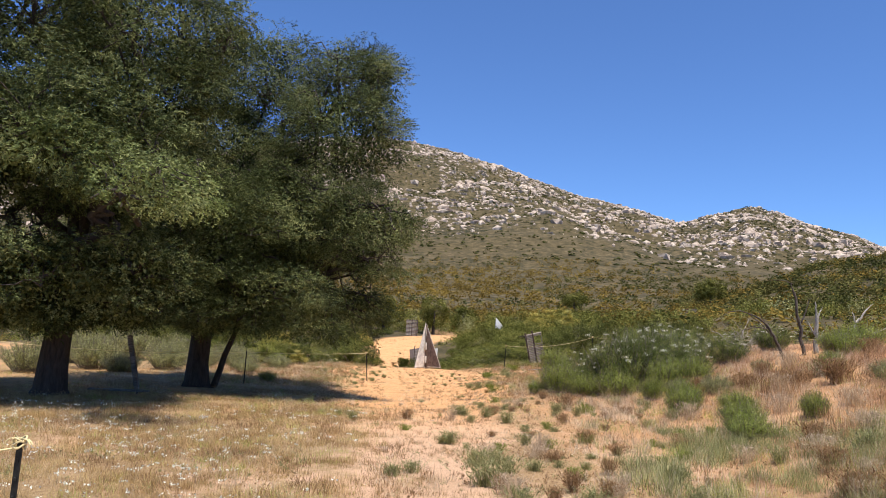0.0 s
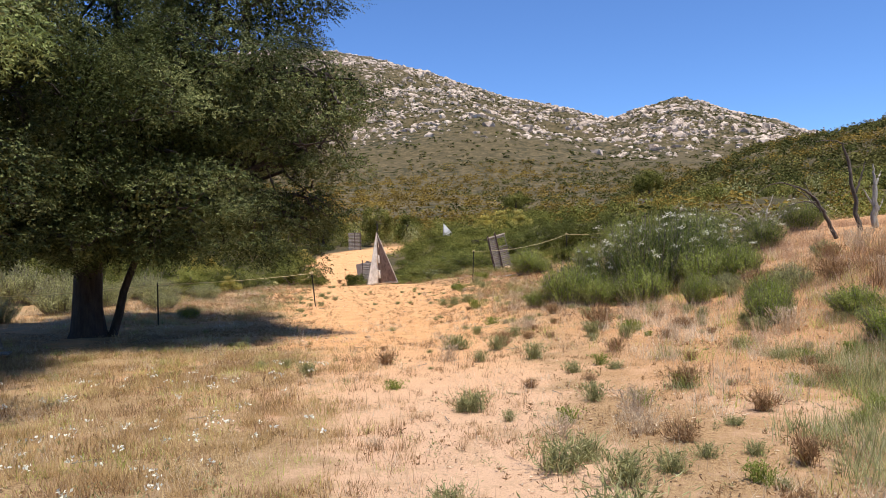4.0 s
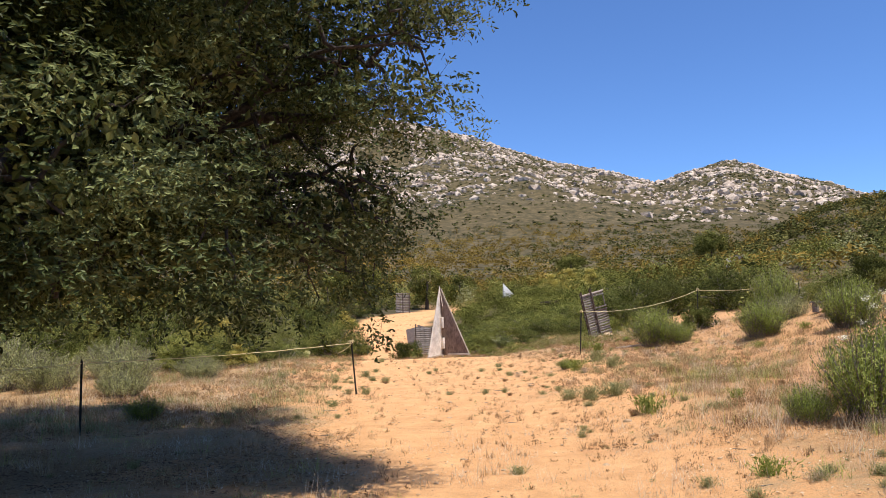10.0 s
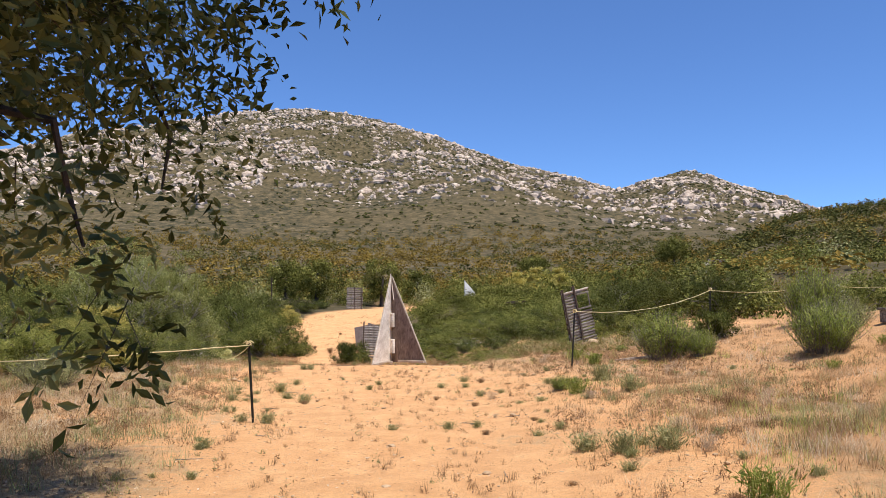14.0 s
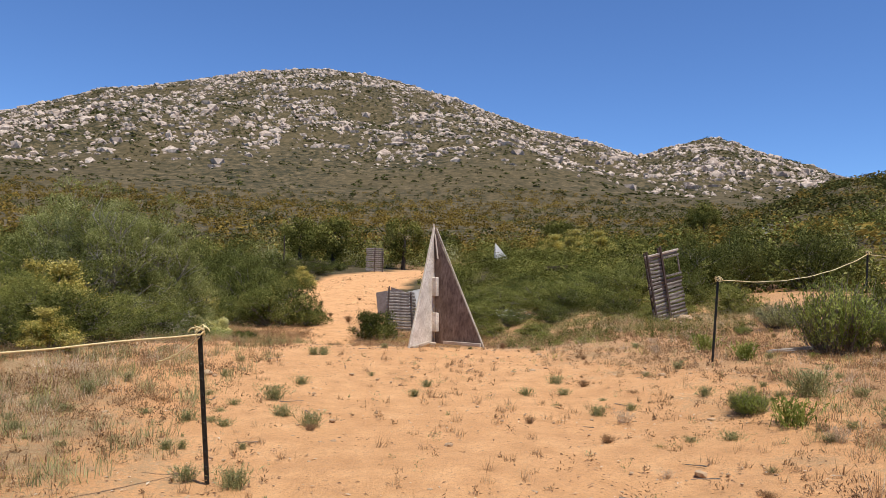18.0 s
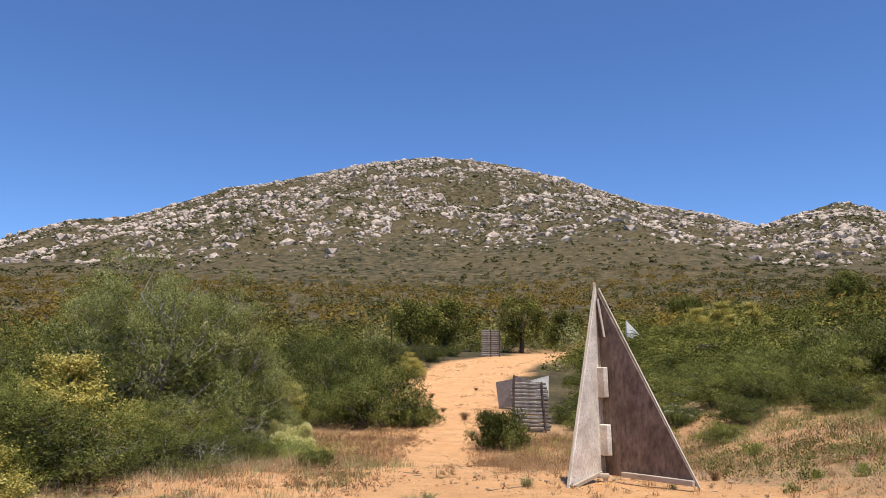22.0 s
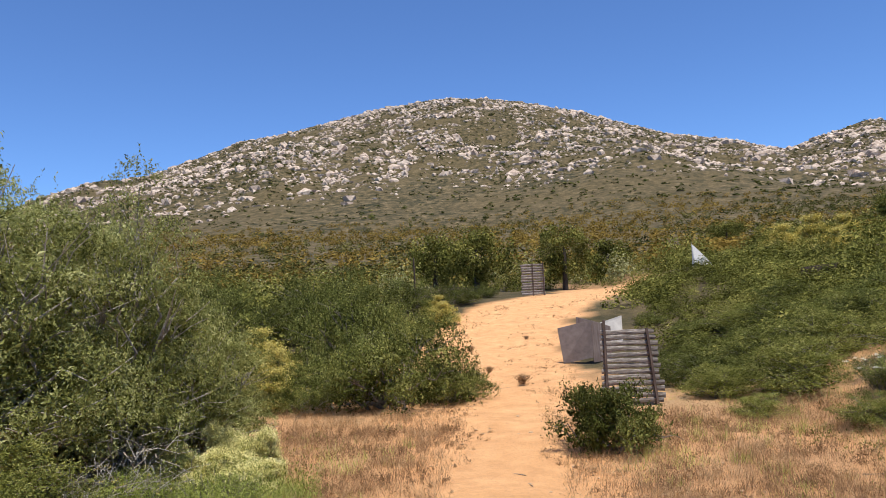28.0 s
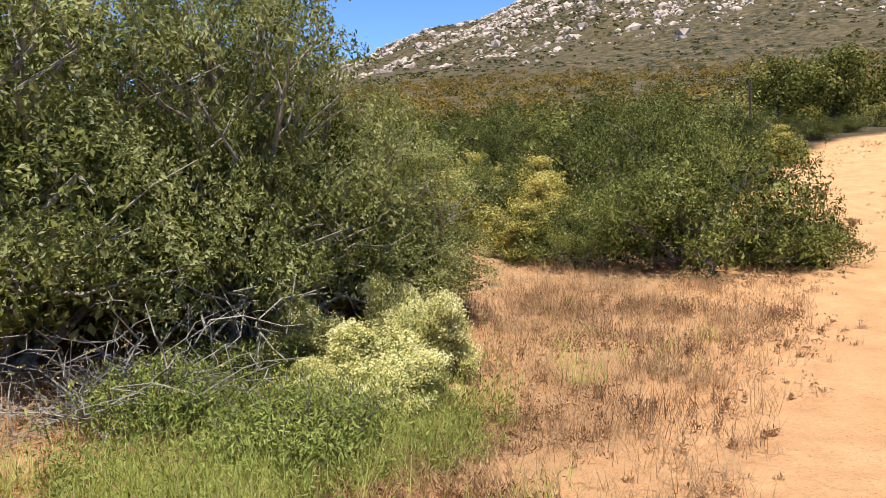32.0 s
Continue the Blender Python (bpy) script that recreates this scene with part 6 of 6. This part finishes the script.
tufts("green_grass", "greenish grass at the edge of the brush", GREEN_GRASS, patch_points(7500, 8, -16, 12, 12, 54, lambda x, y: 0.5 * (off(x, y) > 0.5) * clumpy(x, y, 3.0, 6.0, 0.1)), 12, 0.17, 0.005, 8, 0.06, 0.9)
tufts("grey_grass", "grey-green grass on the rise before the brush", GREY_LEAF, patch_points(4500, 46, 1.5, 10, 38.5, 53, lambda x, y: 0.9 * clumpy(x, y, 1.5, 1.6, -0.1)), 12, 0.2, 0.005, 47, 0.07, 0.9)
tufts("silvery_grass", "silvery green grass in the foreground", GREY_LEAF, patch_points(9000, 9, 3.3, 10, 3, 13.5, lambda x, y: 0.9 * smooth(3.2, 4.2, x) * clumpy(x, y, 1.8, 1.5, 0.0)), 15, 0.24, 0.0065, 9, 0.06, 0.9)


tufts("grey_grass", "grey-green weeds on the rise beside the posts", GREY_LEAF, patch_points(1500, 81, 2.6, 8.5, 21, 31, lambda x, y: smooth(2.6, 4.0, x) * clumpy(x, y, 0.7, 2.1, 0.3)), 34, 0.2, 0.005, 82, 0.07, 1.0)
tufts("brown_grass", "brown dead weeds on the rise beside the posts", RUST_WEED, patch_points(4200, 83, 2.6, 9.5, 20, 31, lambda x, y: smooth(2.4, 3.8, x) * clumpy(x, y, 0.7, 7.1, 0.05)), 26, 0.14, 0.005, 84, 0.07, 1.1)


def fuzz(name, label, mat, xy, per, height, leaf, seed, wide=0.05):
    """Low twiggy tufts: a small dome of narrow leaves each."""
    r = np.random.default_rng(seed)
    g = np.repeat(ground_at(xy), per, 0)
    sz = np.repeat(np.exp(r.normal(0, 0.5, len(xy))), per)[:, None]
    d = units(len(g), r)
    d[:, 2] = np.abs(d[:, 2])
    at = g + d * r.uniform(0.25, 1.0, (len(g), 1)) * sz * (wide, wide, height)
    tagged(part_np(name, *leaves(at, leaf, leaf * 0.3, r, d + (0, 0, 0.5), 0.8), mat), label, "weeds", kind="stuff")


fuzz("brown_weeds", "small twiggy brown weeds on bare sand", RUST_WEED, patch_points(6500, 31, -5, 8, 1, 42, lambda x, y: (0.3 + 0.45 * off(x, y)) * walk_gap(x, y) * (0.3 + 0.7 * (waves(x, y, 2.6, 2.2, 2) > -0.1))), 20, 0.09, 0.034, 32, 0.055)
fuzz("rusty_weeds", "reddish-brown twiggy weeds beside the track", RUST_WEED, patch_points(7500, 33, -8, 3.0, 39.5, 51, lambda x, y: smooth(0.45, 1.1, track_side(x, y)) * (0.14 + 0.86 * clumpy(x, y, 0.8, 4.2, 0.1))), 34, 0.16, 0.034, 34, 0.08)
fuzz("rusty_weeds", "reddish-brown twiggy weeds on the rise", RUST_WEED, patch_points(5200, 37, 1.2, 9.0, 20, 49, lambda x, y: 0.8 * (waves(x, y, 1.6, 2.2, 2) > -0.05)), 30, 0.12, 0.03, 38, 0.075)
fuzz("brown_weeds", "brown weeds along the edges of the track", RUST_WEED, patch_points(6500, 56, -9, 2.5, 42, 75, lambda x, y: 0.8 * smooth(0.35, 0.9, track_side(x, y)) * smooth(3.6, 2.2, track_side(x, y)) * clumpy(x, y, 1.4, 3.9, 0.0)), 22, 0.09, 0.034, 57, 0.07)
tufts("rust_stalks", "tall rust-brown weed stalks on the bank", RUST_WEED, patch_points(1500, 58, 7.5, 14, 10, 19, lambda x, y: clumpy(x, y, 1.6, 4.4, 0.1)), 16, 0.42, 0.009, 59, 0.1, 0.7)
fuzz("rusty_weeds", "dense brown weeds beside the thicket", RUST_WEED, patch_points(9000, 52, -8, -2.0, 23, 40, lambda x, y: smooth(-1.9, -3.4, x + 0.5 * waves(x, y, 2.0, 3.0, 2)) * (0.1 + 0.9 * clumpy(x, y, 0.9, 1.7, -0.05))), 22, 0.12, 0.032, 53, 0.075)
tufts("grey_grass", "grey-green tufts beside the thicket", GREY_LEAF, patch_points(1500, 54, -8, -2.0, 23, 42, lambda x, y: smooth(-1.9, -3.0, x) * clumpy(x, y, 1.6, 2.9, 0.1)), 30, 0.2, 0.006, 55, 0.07, 0.8)
fuzz("green_weeds", "dull green weeds on the rise beside the bunker", THICKET_LEAF, patch_points(2600, 66, 1.3, 8.5, 37.5, 50, lambda x, y: clumpy(x, y, 1.2, 6.6, -0.05)), 34, 0.2, 0.04, 67, 0.12)
fuzz("grey_weeds", "grey-green low weeds on the sand", GREY_LEAF, patch_points(3400, 35, -7, 8, 3, 44, lambda x, y: (0.15 + 0.5 * off(x, y)) * walk_gap(x, y)), 26, 0.09, 0.026, 36, 0.06)
fuzz("green_weeds", "low green weeds in the dry field", GREY_LEAF, patch_points(700, 48, -9, 1.0, 3, 16, lambda x, y: 0.8 * clumpy(x, y, 2.0, 1.2, 0.2)), 40, 0.14, 0.035, 49, 0.1)
fuzz("green_weeds", "fresh green leafy weeds below the olive bushes", BRIGHT_LEAF, patch_points(520, 39, -6.5, -4.8, 42.2, 44.8, lambda x, y: 0.9 * (track_side(x, y) > 2.0)), 60, 0.3, 0.035, 40, 0.12)


fuzz("rusty_weeds", "brown weeds on the sand around the bunker", RUST_WEED, patch_points(1500, 85, 1.2, 8.0, 33, 41.5, lambda x, y: smooth(1.2, 2.4, x) * clumpy(x, y, 0.8, 3.7, 0.0)), 30, 0.13, 0.034, 86, 0.08)
fuzz("green_weeds", "green weeds at the side of the bunker", FEATHER_LEAF, patch_points(420, 87, 1.0, 6.5, 36.2, 42, lambda x, y: clumpy(x, y, 0.9, 5.7, 0.1)), 44, 0.24, 0.045, 88, 0.13)


def strewn(name, label, mat, n, seed, x0, x1, y0, y1, size, weight):
    """Dead leaves and chips lying flat on the soil."""
    r = np.random.default_rng(seed)
    at = ground_at(patch_points(n, seed, x0, x1, y0, y1, weight)) + (0, 0, 0.008)
    up = np.repeat([[0.0, 0.0, 1.0]], len(at), 0)
    tagged(part_np(name, *leaves(at, size, size * 0.4, r, None, 1.0, up, 0.25), mat), label, "litter", kind="stuff")


strewn("leaf_litter", "brown chips and dead leaves strewn on the sand", LITTER, 90000, 41, -6, 8, 1, 44, 0.04, lambda x, y: (0.2 + 0.8 * off(x, y)) * (0.4 + 0.6 * (waves(x, y, 1.5, 2.0, 3) > 0)))
# dead leaves in the crowns' outline; their dark colour also deepens the oaks' shade
strewn("leaf_litter", "brown dead oak leaves added under the trees to deepen their shade", LITTER, 52000, 47, -12, -0.6, 12, 25.5, 0.05, lambda x, y: np.maximum(smooth(5.2, 3.0, np.hypot(x + 4.6, y - 20.8)), smooth(4.6, 2.6, np.hypot(x + 8.0, y - 15.4))))
strewn("straw_litter", "pale straw strewn on the sand", PALE_GRASS, 30000, 43, -6, 8, 1, 44, 0.045, lambda x, y: (0.25 + 0.7 * off(x, y)) * (0.4 + 0.6 * (waves(x, y, 2.2, 6.0, 3) > 0)))


def flower_heads(name, label, mat, xy, height, size, seed):
    r = np.random.default_rng(seed)
    g = ground_at(xy) + np.concatenate([np.zeros((len(xy), 2)), r.uniform(0.5, 1.1, (len(xy), 1)) * height], 1)
    at = np.repeat(g, 7, 0) + r.normal(size=(len(g) * 7, 3)) * size * (1, 1, 0.3)
    tagged(part_np(name, *leaves(at, size * 0.9, size * 0.6, r), mat), label, "flowers", kind="stuff")


flower_heads("white_flowers", "small white flower heads among dry grass", WHITE_BLOOM, patch_points(1500, 21, -9, 0.6, 2, 15, lambda x, y: off(x, y) * (waves(x, y, 2.2, 9.0, 2) > -0.1)), 0.16, 0.034, 22)
flower_heads("yellow_flowers", "small yellow flowers under the bushes", YELLOW_BLOOM, patch_points(260, 23, -8.6, -5.2, 42.0, 46.0, lambda x, y: 0.8 + 0 * x), 0.5, 0.016, 24)


def weed(name, label, mat, height, count, seed, width=0.012, lean=0.8):
    r = np.random.default_rng(seed)
    ob = thing(name, Matrix(), label, "weed", "weeds on the sand")
    at = np.concatenate([r.normal(size=(count, 2)) * 0.05, np.zeros((count, 1)) - 0.01], 1)
    part_np("stem", *blades(at, height, width * 0.6, r, lean), mat, ob)
    st = np.repeat(at, 7, 0)
    f = r.uniform(0.2, 1, (len(st), 1))
    d = np.repeat(np.concatenate([r.normal(size=(count, 2)) * 0.5, np.ones((count, 1))], 1), 7, 0)
    part_np("leafage", *leaves(st + d * f * height * 0.8, height * 0.2, width * 1.2, r, d, 0.9), mat, ob)["kind"] = "stuff"
    return ob


herb = weed("grey_herb", "grey-green herb tuft on bare sand", GREY_LEAF, 0.26, 110, 201, 0.006, 0.9)
stand(herb, 2.5, 25.5, 0, 1.25)
sprig = weed("green_sprig", "small fresh green sprig on the sand", BRIGHT_LEAF, 0.24, 70, 202, 0.008, 0.7)
stand(sprig, 3.2, 10.8, 0, 0.9)
brown = weed("dry_shrub", "small rounded dry brown shrub", RUST_WEED, 0.42, 120, 203, 0.01, 1.0)
stand(brown, 4.3, 16.2, 0, 1.15)
rw = np.random.default_rng(77)
for k in range(130):
    x, y = (rw.uniform(-4.5, 6.5), rw.uniform(4, 40)) if k < 64 else (rw.uniform(1.8, 8.0), rw.uniform(17, 34))
    if abs(x - np.interp(y, [4, 10, 20, 30, 40], [0.5, -0.35, -0.1, -1.2, -2.8])) > 0.55:
        stand_copy(herb, x, y, rw.uniform(0, 360), rw.uniform(0.25, 0.62))
for x, y, s in [(1.66, 31.44, 0.6), (1.52, 32.56, 0.55), (2.15, 29.92, 0.45), (1.54, 33.27, 0.7), (3.79, 30.87, 1.5), (2.47, 29.79, 0.6), (-1.45, 30.75, 0.8), (-2.26, 30.55, 0.5), (-2.66, 30.73, 0.7), (-2.04, 32.02, 0.9), (-1.79, 31.14, 0.7), (-1.84, 32.96, 0.6), (3.86, 29.47, 1.2), (0.06, 27.88, 0.5), (0.83, 27.97, 0.6), (1.24, 28.16, 0.5), (2.9, 25.3, 1.3), (2.2, 25.9, 1.1), (1.5, 11.2, 1.1), (1.9, 8.9, 1.4), (2.3, 8.5, 1.3), (1.0, 8.2, 0.9), (2.0, 7.6, 1.6), (3.0, 12.9, 0.8), (-1.75, 28.7, 0.8), (-2.15, 28.9, 0.6), (-0.6, 14.0, 0.9), (-1.0, 14.8, 0.7)]:
    stand_copy(herb, x, y, rw.uniform(0, 360), s)
for _ in range(16):
    x, y = rw.uniform(1.5, 9.0), rw.uniform(16, 42)
    stand_copy(sprig, x, y, rw.uniform(0, 360), rw.uniform(0.5, 1.6))
for x, y, s in [(3.0, 30.91, 0.3), (0.84, 31.08, 0.2), (-1.42, 30.55, 0.25), (-2.9, 54.5, 0.7), (-3.9, 57.0, 0.5), (5.6, 15.5, 0.6), (-4.8, 61.0, 0.6), (-3.0, 63.0, 0.4), (6.9, 15.0, 0.8), (-5.4, 60.0, 0.4)]:
    stand_copy(brown, x, y, rw.uniform(0, 360), s)

# tufts that dot the sand of the first field and the edges of the bare ground
straw = weed("straw_tuft", "tuft of pale straw standing in sand", PALE_GRASS, 0.3, 70, 204, 0.005, 0.7)
stand(straw, 5.0, 14.6, 0, 1.0)
rf = np.random.default_rng(91)
for k in range(170):
    x, y = rf.uniform(0.2, 7.5), rf.uniform(4.5, 19)
    if abs(x - np.interp(y, [4, 10, 20], [0.5, -0.35, -0.1])) < 0.6 or (track_side(np.array(x), np.array(y)) < 0.5 and k % 4):
        continue
    kind = (herb, brown, straw, herb, sprig, brown)[k % 6]
    stand_copy(kind, x, y, rf.uniform(0, 360), rf.uniform(0.35, 1.0) * (0.7 if kind is brown else 1.25), rf.uniform(0.8, 1.3))
for k in range(90):
    x, y = (rf.uniform(-4.5, -1.8), rf.uniform(24, 38)) if k % 3 == 0 else (rf.uniform(1.0, 7.0), rf.uniform(20, 41))
    stand_copy((herb, brown, straw)[k % 3], x, y, rf.uniform(0, 360), rf.uniform(0.25, 0.75) * (0.45 if k % 3 == 1 else 1.0), rf.uniform(0.8, 1.3))

# dry shrubs, straw and brush on the bank
for k in range(64):
    x, y = rf.uniform(6.2, 14.0), rf.uniform(6.5, 19.5)
    kind = (brown, straw, pale, brown, straw, herb, straw, fresh)[k % 8]
    size = {"dry_shrub": (0.8, 1.7), "straw_tuft": (1.0, 2.0), "grey_herb": (1.0, 1.8)}.get(kind.name.split(".")[0], (0.35, 0.65))
    stand_copy(kind, x, y, rf.uniform(0, 360), rf.uniform(*size), rf.uniform(0.8, 1.2))

# ---- stones and sticks ----
def stone(x, y, s, seed):
    v, f = lump_template(seed, 0.16, 0.62, 2)
    ob = part_np("stone", v * (s, s * 0.8, s * 0.9), f, ROCK, None, "rounded brown stone lying on sand", True)
    ob.matrix_world = pose(x, y, float(land(x, y)) + s * 0.3, 0, 0, seed * 40)
    return tagged(ob, "", "stone", "stones on the sand")


stone(6.75, 42.35, 0.2, 301)
for k, (x, y, s) in enumerate([(2.5, 22.95, 0.07), (1.0, 25.2, 0.045), (6.45, 42.4, 0.12), (3.4, 21.5, 0.06), (1.6, 20.4, 0.05), (-3.2, 33.5, 0.07)]):
    stone(x, y, s, 310 + k)
rp = np.random.default_rng(55)
xy = np.stack([rp.uniform(-4, 7, 2600), rp.uniform(0, 50, 2600)], 1)
tagged(part_np("pebbles", *spread_out(lump_template(9, 0.2, 0.6), ground_at(xy), np.exp(rp.normal(-4.2, 0.45, 2600)), rp.uniform(0, 6.28, 2600)), ROCK), "small pebbles scattered over the sand", "pebbles", kind="stuff")
sticks = []
for _ in range(160):
    x, y, a, n = rp.uniform(-3, 6), rp.uniform(5, 46), rp.uniform(0, 6.28), rp.uniform(0.06, 0.3)
    p = np.stack([x + np.cos(a) * n * np.linspace(0, 1, 5), y + np.sin(a) * n * np.linspace(0, 1, 5), np.zeros(5)], 1)
    p[:, :2] += rp.normal(size=(5, 2)) * 0.006
    p[:, 2] = land(p[:, 0], p[:, 1]) + 0.012
    sticks.append(tube(p, np.linspace(0.006, 0.003, 5), 4))
tagged(part_np("dry_sticks", *join_np(sticks), TWIG), "dry broken sticks scattered on the sand", "sticks", kind="stuff")
timber("fallen_branch", (5.2, 34.7, 0.42), (7.4, 35.2, 0.60), 0.05, 0.05, DEAD_WOOD, "bleached fallen branch on the sand", "branch")
